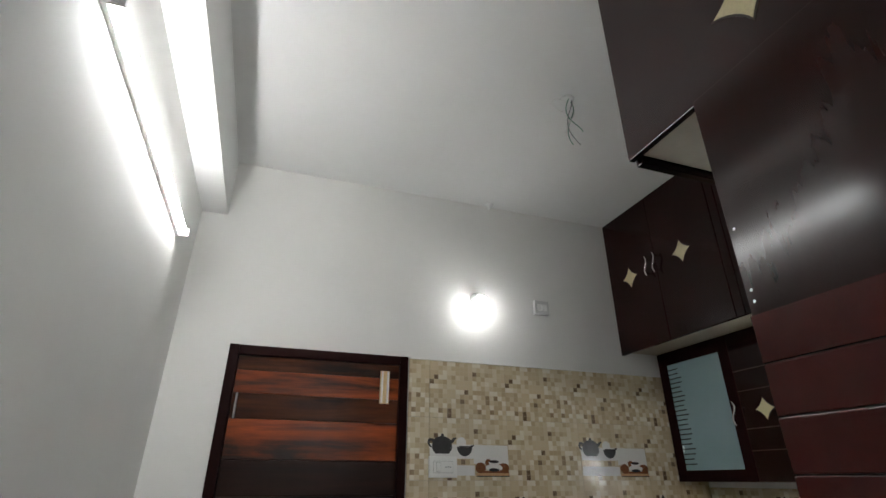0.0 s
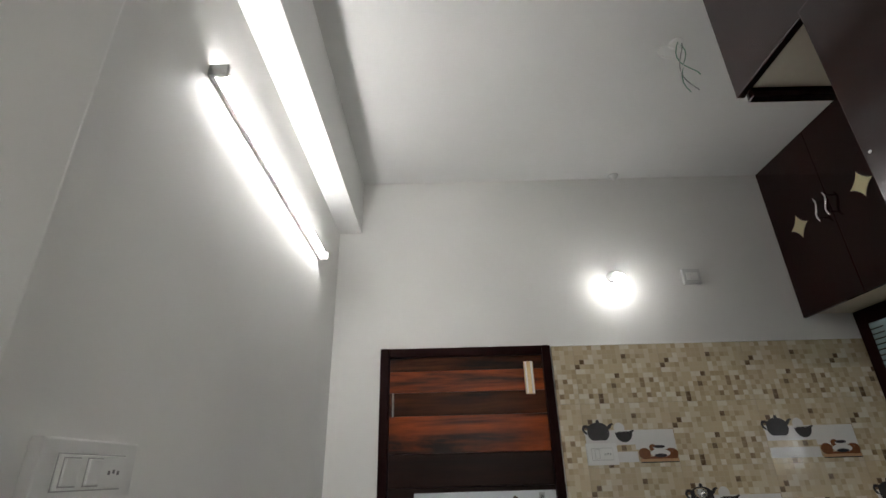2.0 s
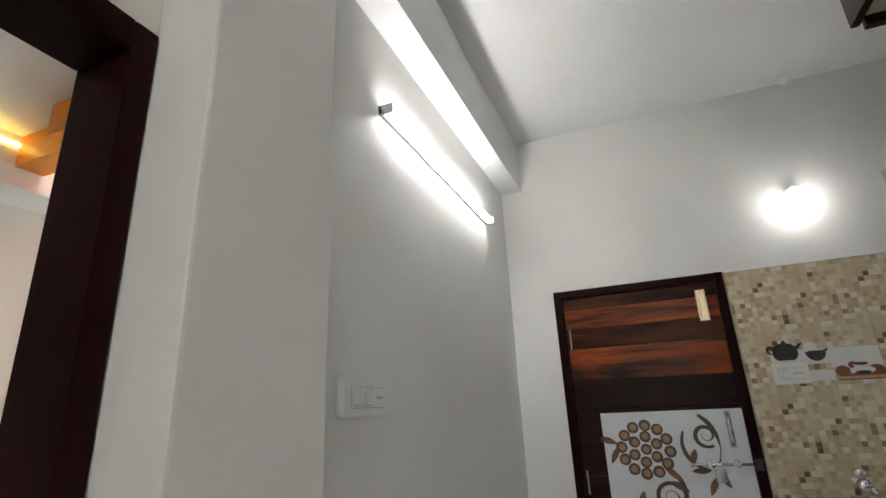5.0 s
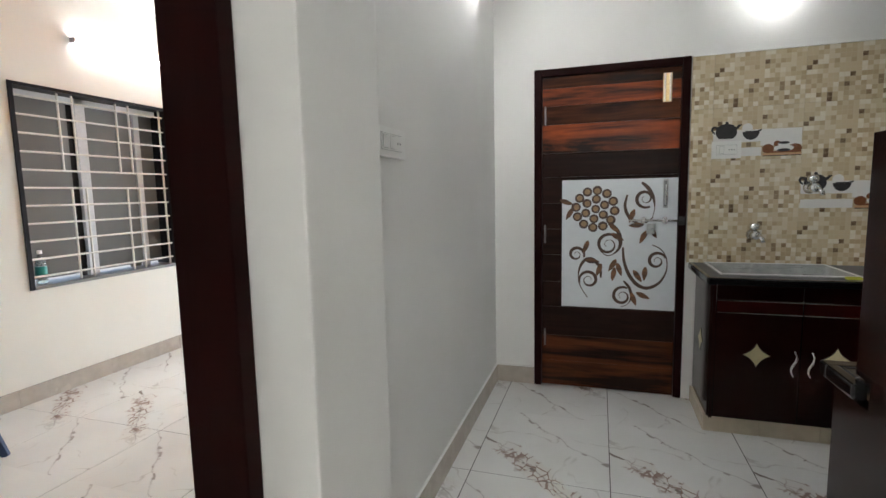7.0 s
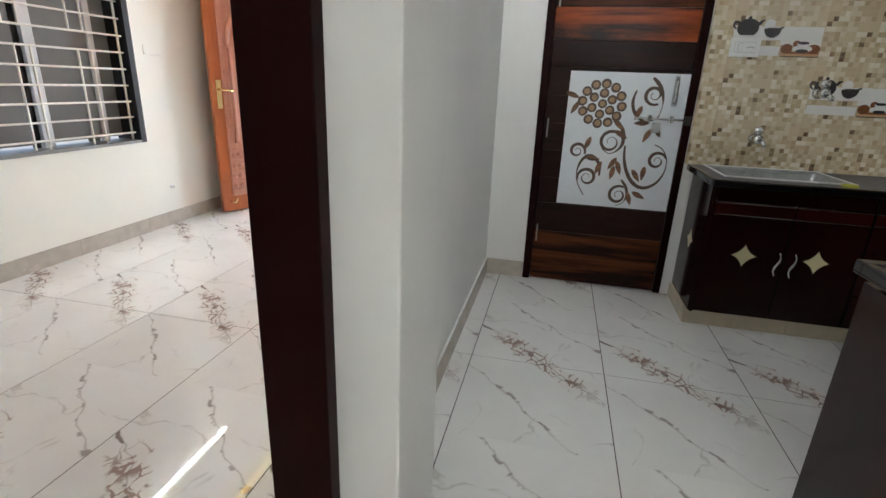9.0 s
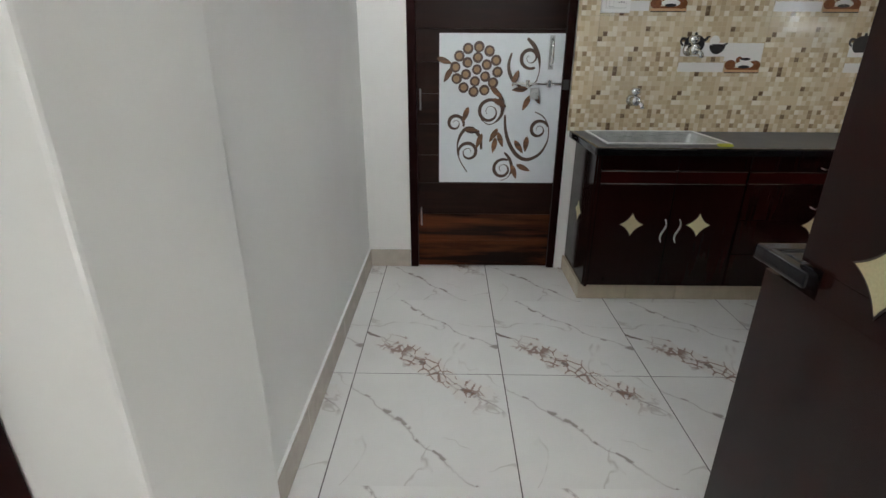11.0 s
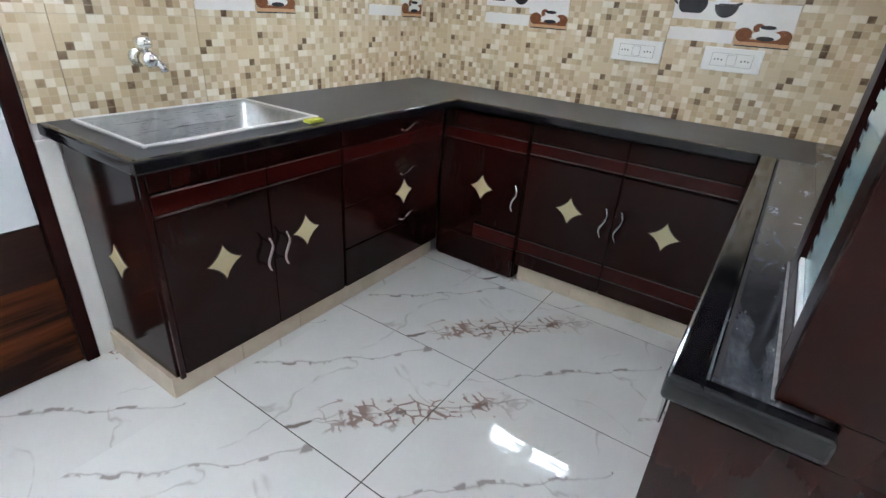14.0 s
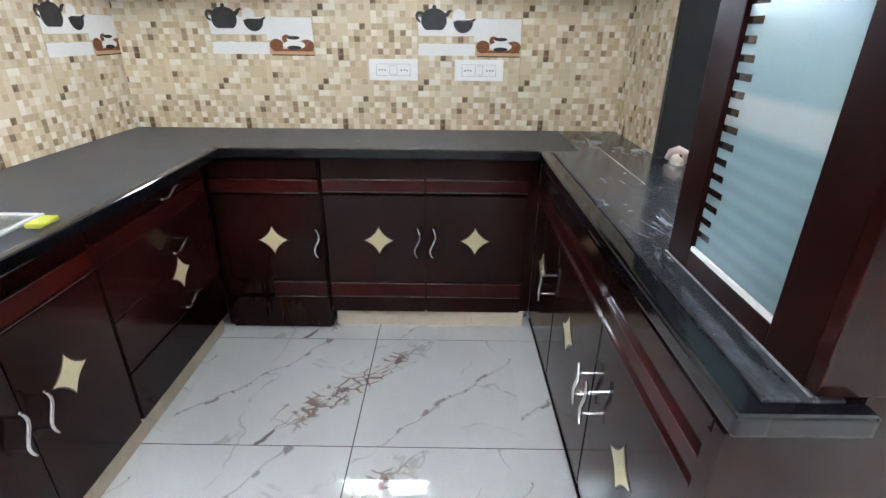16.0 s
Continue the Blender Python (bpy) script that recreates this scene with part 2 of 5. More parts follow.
M_PANEL = wood("brown_panel_laminate", (0.0140, 0.0033, 0.0024), (0.0205, 0.0048, 0.0034), "z", 0.15, 0.0, 0.5, (0.3, 0.75), 0.23)
M_RIB = plain("glossy_red_rib", (0.045, 0.008, 0.007), 0.12, grain=30, vary=0.1, spec=1.0)
M_FRAME = wood("dark_frame_wood", (0.0105, 0.0024, 0.0022), (0.0165, 0.0038, 0.0034), "z", 0.4, 0.0, 1.0, (0.3, 0.8), 0.05)
M_PLANK_D = wood("dark_plank", (0.009, 0.0038, 0.003), (0.026, 0.010, 0.007), "x", 0.35, 0.0, 1.0, (0.35, 0.75), 0.1)
M_PLANK_O = wood("orange_plank", (0.014, 0.005, 0.003), (0.40, 0.078, 0.016), "x", 0.32, 0.0, 0.7, (0.40, 0.70), 0.15)
M_PLANK_B = wood("brown_plank", (0.010, 0.004, 0.0028), (0.17, 0.046, 0.014), "x", 0.35, 0.0, 0.45, (0.42, 0.75), 0.09)
M_WHITEPANEL = plain("pale_door_panel", (0.66, 0.70, 0.73), 0.35, grain=25, vary=0.05)
M_FLOWER = wood("tortoise_inlay", (0.035, 0.015, 0.009), (0.24, 0.11, 0.045), "x", 0.3, 0.2, 1.6, (0.38, 0.62))
M_GOLD = plain("golden_inlay", (0.30, 0.19, 0.10), 0.3, grain=40, vary=0.35)
M_STROKE = plain("brown_stroke", (0.07, 0.038, 0.026), 0.35, grain=50, vary=0.5)
M_CREAM = plain("cream_inlay", (0.56, 0.51, 0.30), 0.4, grain=180, vary=0.18)
M_INLAYEDGE = plain("inlay_edge", (0.03, 0.02, 0.015), 0.3)
M_CHROME = plain("chrome", (0.78, 0.78, 0.78), 0.2, 1.0, grain=40, vary=0.05)
M_STEEL = steel_material()
M_RIM = plain("polished_rim", (0.82, 0.83, 0.83), 0.35, 0.35, grain=40, vary=0.08)
M_PLASTIC = plain("white_plastic", (0.80, 0.80, 0.78), 0.3, grain=30, vary=0.03)
M_PLATE = plain("grey_white_plastic", (0.62, 0.62, 0.61), 0.35, grain=30, vary=0.03)
M_SEAM = plain("seam_shade_grey", (0.42, 0.42, 0.41), 0.5)
M_DUST = plain("grey_dust", (0.22, 0.215, 0.21), 0.8, grain=90, vary=0.6)
M_SOCKET = plain("grey_socket_hole", (0.20, 0.20, 0.20), 0.5)
M_SLOT = plain("dark_slot", (0.03, 0.03, 0.03), 0.5)
M_UNDER = plain("cream_board", (0.62, 0.55, 0.44), 0.5, grain=30, vary=0.08)
M_GAP = plain("dark_gap", (0.008, 0.005, 0.004), 0.7)
M_TUBE = glow("tube_light", (1.0, 0.985, 0.95), TUBE_GLOW)
M_BULB = glow("bulb_light", (1.0, 0.98, 0.94), BULB_GLOW)
M_HALL_FILL = glow("hall_fill_light", (1.0, 0.97, 0.92), HALL_FILL_GLOW)
M_DAY = glow("daylight_backdrop", (0.93, 0.97, 1.0), SKY_GLOW)
M_COVE = glow("amber_cove_light", (1.0, 0.72, 0.16), 5.5)
M_ORANGE = plain("orange_paint", (0.74, 0.25, 0.02), 0.5, grain=8, vary=0.05)
M_PINK = plain("print_white", (0.76, 0.75, 0.73), 0.2, grain=40, vary=0.04)
M_POT = plain("print_charcoal", (0.035, 0.033, 0.035), 0.22, grain=40, vary=0.4)
M_BREAD = plain("print_bread", (0.20, 0.075, 0.03), 0.25, grain=70, vary=0.5)
M_BOARD = plain("print_board", (0.55, 0.32, 0.17), 0.25, grain=40, vary=0.2)


def frosted_glass():
    m = Mat("frosted_glass", 0.3, base=(0.52, 0.66, 0.68), coat=0.0)
    v = m.coords()
    x, y, z = m.sep(v)
    soft = m.noise(v, 3.0, 3)
    col = m.mix(soft, (0.40, 0.60, 0.64), (0.55, 0.74, 0.77))
    wz = m.sep(m.t.nodes.new("ShaderNodeNewGeometry").outputs["Position"])[2]
    # lit shelf band, softer stripe reflections under it, painted into the glass colour
    fine = m.math("SINE", m.math("MULTIPLY", wz, 235.0))
    low = m.math("MULTIPLY", m.math("LESS_THAN", wz, 1.085), m.math("ADD", m.math("MULTIPLY", fine, 0.5), 0.5))
    col = m.mix(m.math("MULTIPLY", low, 0.32), col, (0.30, 0.42, 0.45))
    near = m.ramp(m.math("ABSOLUTE", m.math("SUBTRACT", wz, 1.115)), [(0.018, 1.0), (0.03, 0.0)])
    col = m.mix(m.math("MULTIPLY", near, 0.95), col, (0.78, 0.86, 0.86))
    m.color(col)
    m.b.inputs["Transmission Weight"].default_value = 0.55
    m.rough(m.math("ADD", m.math("MULTIPLY", soft, 0.15), 0.18))
    return m.m


M_FROST = frosted_glass()
M_CLEAR = plain("clear_stripe", (0.03, 0.022, 0.02), 0.1, coat=0.3)

# ---- mesh helpers ----
NOWHERE = Vector((0, 0, 0))


def base_of(ob):
    return ob.matrix_basis.translation if ob.parent is None else base_of(ob.parent) + ob.matrix_basis.translation


def finish(bm, name, mat, smooth=False):
    bmesh.ops.recalc_face_normals(bm, faces=bm.faces[:])
    me = bpy.data.meshes.new(name)
    bm.to_mesh(me)
    bm.free()
    for m in (mat if isinstance(mat, (list, tuple)) else [mat]):
        me.materials.append(m)
    if smooth:
        me.polygons.foreach_set("use_smooth", [True] * len(me.polygons))
    return me


def thing(name, at, label, category, group=""):
    """An Empty at the thing's base; its parts hang under it."""
    ob = new(name)
    ob.empty_display_size = 0.05
    ob.location = at
    return tagged(ob, label, category, group)


def part(name, bm, mat, parent, label="", smooth=False):
    """Links a bmesh in world places as one mesh under a thing or a part."""
    bmesh.ops.translate(bm, vec=-base_of(parent), verts=bm.verts[:])
    ob = new(name, finish(bm, name, mat, smooth))
    ob.parent = parent
    return tagged(ob, label)


def solid(name, bm, mat, label="", category="", kind="", smooth=False):
    return tagged(new(name, finish(bm, name, mat, smooth)), label, category, "", kind)


def box(bm, x0, x1, y0, y1, z0, z1, bevel=0.0, seg=2):
    m = Matrix.Translation(((x0 + x1) / 2, (y0 + y1) / 2, (z0 + z1) / 2)) @ Matrix.Diagonal((abs(x1 - x0), abs(y1 - y0), abs(z1 - z0), 1))
    vs = bmesh.ops.create_cube(bm, size=1.0, matrix=m)["verts"]
    if bevel:
        es = list({e for v in vs for e in v.link_edges})
        bmesh.ops.bevel(bm, geom=es, offset=bevel, segments=seg, profile=0.6, affect="EDGES")
    return bm


def one_box(*a, **k):
    return box(bmesh.new(), *a, **k)


def tube(bm, pts, radii, sides=8, caps=True):
    """A tube along a line of points."""
    pts = [Vector(p) for p in pts]
    if isinstance(radii, (int, float)):
        radii = [radii] * len(pts)
    rings, up = [], None
    for i, p in enumerate(pts):
        d = (pts[min(i + 1, len(pts) - 1)] - pts[max(i - 1, 0)]).normalized()
        if up is None:
            up = d.orthogonal().normalized()
        up = (up - d * up.dot(d)).normalized()
        side = d.cross(up)
        rings.append([bm.verts.new(p + (up * math.cos(a) + side * math.sin(a)) * radii[i]) for a in [2 * math.pi * k / sides for k in range(sides)]])
    for a, b in zip(rings, rings[1:]):
        for k in range(sides):
            bm.faces.new((a[k], a[(k + 1) % sides], b[(k + 1) % sides], b[k]))
    if caps:
        bm.faces.new(rings[0][::-1])
        bm.faces.new(rings[-1])
    return bm


def lathe(bm, profile, at, axis="z", sides=24):
    """A turned shape: (radius, height) pairs round an axis through at."""
    rings = []
    for r, h in profile:
        ring = []
        for k in range(sides):
            a = 2 * math.pi * k / sides
            c, s = r * math.cos(a), r * math.sin(a)
            p = {"z": (c, s, h), "y": (c, h, s), "x": (h, c, s)}[axis]
            ring.append(bm.verts.new(Vector(at) + Vector(p)))
        rings.append(ring)
    for a, b in zip(rings, rings[1:]):
        for k in range(sides):
            bm.faces.new((a[k], a[(k + 1) % sides], b[(k + 1) % sides], b[k]))
    bm.faces.new(rings[0][::-1])
    bm.faces.new(rings[-1])
    return bm


def plate(bm, outline, to_world, thick):
    """A flat outline (u, v) pushed out by thick; to_world(u, v, w) gives the place."""
    low = [bm.verts.new(to_world(u, v, 0.0)) for u, v in outline]
    top = [bm.verts.new(to_world(u, v, thick)) for u, v in outline]
    bm.faces.new(top)
    n = len(outline)
    for i in range(n):
        bm.faces.new((low[i], low[(i + 1) % n], top[(i + 1) % n], top[i]))
    return bm


FACES = {
    "S": lambda o: (lambda u, v, w: Vector((o[0] + u, o[1] - w, o[2] + v))),
    "N": lambda o: (lambda u, v, w: Vector((o[0] - u, o[1] + w, o[2] + v))),
    "W": lambda o: (lambda u, v, w: Vector((o[0] - w, o[1] - u, o[2] + v))),
    "E": lambda o: (lambda u, v, w: Vector((o[0] + w, o[1] + u, o[2] + v))),
}


def star_outline(ru, rv, dip=0.40, n=8):
    """Four points with hollow sides."""
    tips = [(ru, 0), (0, rv), (-ru, 0), (0, -rv)]
    out = []
    for i in range(4):
        a, b = tips[i], tips[(i + 1) % 4]
        c = ((a[0] + b[0]) * dip * 0.75, (a[1] + b[1]) * dip * 0.75)
        for k in range(n):
            t = k / n
            out.append(tuple((1 - t) ** 2 * a[j] + 2 * t * (1 - t) * c[j] + t * t * b[j] for j in (0, 1)))
    return out


def star(parent, face, at, r=0.056):
    """A cream four-pointed inlay with a dark rim on a cabinet face."""
    w = FACES[face](at)
    rim = part("inlay_rim", plate(bmesh.new(), star_outline(r * 1.12, r * 1.12), w, 0.0016), M_INLAYEDGE, parent)
    wi = lambda u, v, d: w(u, v, d + 0.0016)
    part("star_inlay", plate(bmesh.new(), star_outline(r, r), wi, 0.0018), M_CREAM, rim, "cream four-pointed star inlay")


def handle(parent, face, at, length=0.13, upright=True):
    """A wavy chrome pull on two short posts."""
    w = FACES[face](at)
    pts = []
    for k in range(13):
        t = k / 12 - 0.5
        s = 0.011 * math.sin(t * 2 * math.pi)
        pts.append(w(s, t * length, 0.03) if upright else w(t * length, s, 0.03))
    bm = tube(bmesh.new(), pts, [0.0035 + 0.0025 * math.sin(math.pi * k / 12) for k in range(13)], 8)
    bow = part("handle", bm, M_CHROME, parent, "wavy chrome handle", True)
    for t in (-0.32, 0.32):
        s = 0.011 * math.sin(t * 2 * math.pi)
        a = (lambda d: w(s, t * length, d)) if upright else (lambda d: w(t * length, s, d))
        part("handle_post", tube(bmesh.new(), [a(0.0), a(0.03)], 0.0035, 6), M_CHROME, bow)


def face_board(parent, name, face, at, u0, u1, v0, v1, thick=0.018, mat=None, bevel=0.002):
    """A flat board on a face: u along, v up, thick outwards from at."""
    w = FACES[face](at)
    a, b = w(u0, v0, 0.0), w(u1, v1, thick)
    lo, hi = [min(p, q) for p, q in zip(a, b)], [max(p, q) for p, q in zip(a, b)]
    return part(name, one_box(lo[0], hi[0], lo[1], hi[1], lo[2], hi[2], bevel=bevel), mat or M_DARK, parent)


def strip_band(parent, face, at, u0, u1, v0, v1):
    """A red strip between two thin bright ribs."""
    face_board(parent, "red_strip", face, at, u0, u1, v0, v1, 0.0205, M_STRIP, 0.001)
    for v in (v0, v1):
        face_board(parent, "rib", face, at, u0, u1, v - 0.0035, v + 0.0035, 0.027, M_RIB, 0.0033)


# ---- the plan ----
XW, XE, YN, YS = -0.486, 2.455, 2.475, 0.335
ZC = 2.972
X_PIL, Y_PIL, Y_FACE = -0.340, 0.435, 0.112
X_DOOR = -0.476
X_LR = -3.2
PEG, PLATE = (2.787, 0.311), (2.804, 1.368)
COUNTER = 0.82


def wall(name, bm, mat=M_WALL, label=""):
    return solid(name, bm, mat, label or "off-white painted plaster wall", "wall", "structure")


def cut_wall(x0, x1, y0, y1, z1, holes, along="x", z0=0.0):
    """A wall as blocks round its openings: holes are (a0, a1, z0, z1) along it."""
    bm = bmesh.new()
    lo, hi = (x0, x1) if along == "x" else (y0, y1)

    def blk(a0, a1, b0, b1):
        if a1 - a0 > 1e-4 and b1 - b0 > 1e-4:
            if along == "x":
                box(bm, a0, a1, y0, y1, b0, b1)
            else:
                box(bm, x0, x1, a0, a1, b0, b1)
    at = lo
    for a0, a1, h0, h1 in sorted(holes):
        blk(at, a0, z0, z1)
        blk(a0, a1, z0, h0)
        blk(a0, a1, h1, z1)
        at = a1
    blk(at, hi, z0, z1)
    return bm


# ---- structure ----
wall("wall_north", cut_wall(XW - 0.15, XE + 0.15, YN, YN + 0.15, ZC, [(-0.235, 0.63, 0.0, 1.975)]))
w = one_box(XW - 0.165, XW, Y_PIL, YN, 0, ZC)
wall("wall_west", w)
wall("wall_pillar", one_box(X_DOOR - 0.13, X_PIL, Y_FACE, Y_PIL - 0.001, 0, ZC, bevel=0.006), label="off-white painted plaster pillar beside the doorway")
E_WIN = (1.17, 1.77, 1.36, 1.56)
wall("wall_east", cut_wall(XE, XE + 0.15, -3.0, YN, ZC, [E_WIN], "y"))
wall("wall_divider", cut_wall(0.74, XE, 0.215, YS, ZC, [(1.1, 1.98, 0.775, 2.05)]), label="plaster dividing wall with a serving opening")
wall("wall_doorway", cut_wall(X_DOOR - 0.13, X_DOOR, -3.0, Y_FACE - 0.001, ZC, [(-0.90, Y_FACE - 0.001, 0.0, 1.99)], "y"), M_LRWALL)
wall("wall_south", one_box(X_LR, XE + 0.15, -3.15, -3.0, 0, ZC))
wall("wall_living_west", cut_wall(X_LR - 0.2, X_LR, -3.0, 4.35, ZC, [(1.44, 2.56, 0.712, 1.956)], "y"), M_LRWALL, "cream painted living room wall")
wall("wall_living_north", cut_wall(X_LR, XW - 0.335, 4.0, 4.15, ZC, [(-2.65, -1.75, 0.0, 2.05)]), M_LRWALL, "cream painted living room wall")
wall("wall_living_east", one_box(XW - 0.335, XW - 0.17, Y_PIL, 4.15, 0, ZC), M_LRWALL, "cream painted living room wall")
solid("ceiling", one_box(X_LR - 0.2, XE + 0.15, -3.15, 4.35, ZC, ZC + 0.12), M_CEIL, "white painted flat ceiling", "ceiling", "structure")
solid("ceiling_beam", one_box(XW, -0.362, -3.0, YN, 2.645, ZC - 0.0005, bevel=0.003), M_CEIL, "white plastered beam under the ceiling", "beam", "structure")
solid("cornice", one_box(X_LR, X_LR + 0.28, -3.0, 4.2, 2.665, ZC - 0.0005, bevel=0.004), M_CEIL, "white ceiling drop along the living room wall", "ceiling drop", "structure")

# floor of large marble tiles, each 0.6 by 1.2 m
floor = solid("floor", one_box(X_LR - 0.2, XE + 0.15, -3.15, 4.35, -0.12, -0.0012), M_GROUT, "white marble-look tiled floor with brown veins", "floor", "structure")
ground = solid("ground", one_box(-60, 60, -60, 60, -0.3, -0.13), plain("outside_ground", (0.32, 0.30, 0.27), 0.8, grain=4), "pale dusty ground outside the door", "ground", "structure")


def lay_floor():
    shared = {}
    hall = [(0.215 + 0.6 * k, 1.38 + 1.2 * n, X_DOOR - 0.06, XE) for k in range(-2, 4) for n in range(-4, 4)]
    living = [(-1.5 + 0.6 * k, 1.30 + 1.2 * n, X_LR, X_DOOR - 0.063) for k in range(-3, 2) for n in range(-4, 4)]
    g = 0.0024
    for x0, y0, xa, xb in hall + living:
        a0, a1 = max(x0 + g, xa), min(x0 + 0.6 - g, xb)
        b0, b1 = max(y0 + g, -3.0), min(y0 + 1.2 - g, 4.2)
        if a1 - a0 < 0.03 or b1 - b0 < 0.03:
            continue
        key = (round(a0 - x0, 3), round(a1 - x0, 3), round(b0 - y0, 3), round(b1 - y0, 3))
        if key not in shared:
            shared[key] = finish(one_box(key[0], key[1], key[2], key[3], -0.009, 0.0, bevel=0.0004, seg=1), "floor_tile", M_MARBLE)
        t = new("floor_tile", shared[key])
        t.parent, t.location = floor, (x0, y0, 0)


# skirting
def skirting(name, x0, x1, y0, y1, mat=M_SKIRT, step=0.6, along="y", top=0.108):
    bm = bmesh.new()
    lo, hi = (y0, y1) if along == "y" else (x0, x1)
    a = lo
    while a < hi - 1e-4:
        b = min(a + step, hi)
        if along == "y":
            box(bm, x0, x1, a, b - 0.0015, 0, top, bevel=0.0015, seg=1)
        else:
            box(bm, a, b - 0.0015, y0, y1, 0, top, bevel=0.0015, seg=1)
        a = b
    return solid(name, bm, mat, "beige tile skirting along the wall", "skirting", "structure")


skirting("baseboard_west", XW, XW + 0.012, Y_PIL, YN - 0.013)
skirting("baseboard_north", XW + 0.0005, -0.236, YN - 0.012, YN, along="x")
skirting("baseboard_living", X_LR, X_LR + 0.012, -2.9, 3.95)
solid("trim_skirting_line", box(box(bmesh.new(), XW, XW + 0.008, Y_PIL, YN - 0.013, 0.1085, 0.115), XW + 0.009, -0.236, YN - 0.008, YN, 0.1085, 0.115), M_PLASTIC, "thin white filler line above the skirting", "trim", "structure")
solid("trim_jamb_north", one_box(0.632, 0.688, YN - 0.012, YN, 0.0, COUNTER - 0.05), M_WALL, "white plaster strip beside the door", "trim", "structure")


# wall tiles 0.43 by 0.295 m with a printed mosaic
TW, TH, Z0 = 0.43, 0.2875, 0.53
def pot_outline():
    """A round teapot: belly, spout, lid with knob, ring handle side."""
    belly = [(0.050 * math.cos(a), -0.004 + 0.041 * math.sin(a)) for a in [math.radians(-52 + 70 * k / 8) for k in range(9)]]
    spout = [(0.056, 0.013), (0.066, 0.028), (0.075, 0.031), (0.068, 0.036), (0.055, 0.033), (0.044, 0.023)]
    lid = [(0.036, 0.030), (0.024, 0.037), (0.009, 0.040), (0.009, 0.046), (0.006, 0.052), (-0.003, 0.052), (-0.006, 0.046), (-0.006, 0.040), (-0.022, 0.037), (-0.036, 0.030)]
    grip = [(-0.044, 0.025), (-0.056, 0.030), (-0.068, 0.026), (-0.073, 0.013), (-0.067, -0.002), (-0.053, -0.012), (-0.052, -0.004), (-0.061, 0.006), (-0.063, 0.015), (-0.056, 0.020), (-0.048, 0.016)]
    left = [(0.050 * math.cos(a), -0.004 + 0.041 * math.sin(a)) for a in [math.radians(182 + 50 * k / 6) for k in range(7)]]
    return belly + spout + lid + grip + left


def oval(cx, cy, rx, ry, a0=0, a1=360, n=20):
    return [(cx + rx * math.cos(math.radians(a0 + (a1 - a0) * k / n)), cy + ry * math.sin(math.radians(a0 + (a1 - a0) * k / n))) for k in range(n + (a1 - a0 < 360))]


def deco_meshes():
    """The print on the decorated tiles, as thin films: u along the tile, v up from its bottom."""
    w = lambda u, v, d: Vector((u, -d, v))
    def film(name, shapes, mat, lift):
        bm = bmesh.new()
        wl = lambda u, v, d: Vector((u, -(d + lift), v))
        for s in shapes:
            plate(bm, s, wl, 0.0003)
        return finish(bm, name, mat)
    rect = lambda a, b, c, d: [(a, c), (b, c), (b, d), (a, d)]
    out = []
    out.append(("print_band", film("print_band", [rect(0.004, 0.235, 0.098, 0.163), rect(0.235, 0.426, 0.075, 0.163), rect(0.004, 0.24, 0.022, 0.068)], M_PINK, 0.0004)))
    pot = [(0.068 + u * 1.05, 0.158 + v * 1.05) for u, v in pot_outline()]
    out.append(("print_teapot", film("print_teapot", [pot], M_POT, 0.0009)))
    bowl = oval(0.188, 0.153, 0.041, 0.044, 180, 360, 16)
    grip = [(0.226, 0.150), (0.240, 0.158), (0.236, 0.164), (0.214, 0.157), (0.160, 0.157), (0.160, 0.1532), (0.2285, 0.1532)]
    out.append(("print_bowl", film("print_bowl", [bowl, grip], M_POT, 0.0009)))
    out.append(("print_cover", film("print_cover", [oval(0.170, 0.172, 0.026, 0.026)], M_PINK, 0.0006)))
    bread = [oval(0.272, 0.057, 0.028, 0.025), oval(0.398, 0.056, 0.031, 0.024), oval(0.315, 0.082, 0.018, 0.016), rect(0.262, 0.425, 0.034, 0.044)]
    out.append(("print_bread", film("print_bread", bread, M_BREAD, 0.0009)))
    out.append(("print_board", film("print_board", [rect(0.248, 0.428, 0.022, 0.034)], M_BOARD, 0.0009)))
    out.append(("print_line", film("print_line", [rect(0.248, 0.428, 0.017, 0.0215)], M_POT, 0.0010)))
    out.append(("print_saucer", film("print_saucer", [oval(0.345, 0.058, 0.047, 0.017)], M_PINK, 0.0013)))
    out.append(("print_shadow", film("print_shadow", [oval(0.345, 0.048, 0.030, 0.008)], M_POT, 0.0016)))
    cup = [(0.316, 0.085), (0.324, 0.060), (0.366, 0.060), (0.374, 0.085)]
    out.append(("print_cup", film("print_cup", [cup], M_PINK, 0.0019)))
    out.append(("print_coffee", film("print_coffee", [oval(0.345, 0.086, 0.027, 0.007)], M_POT, 0.0022)))
    return out


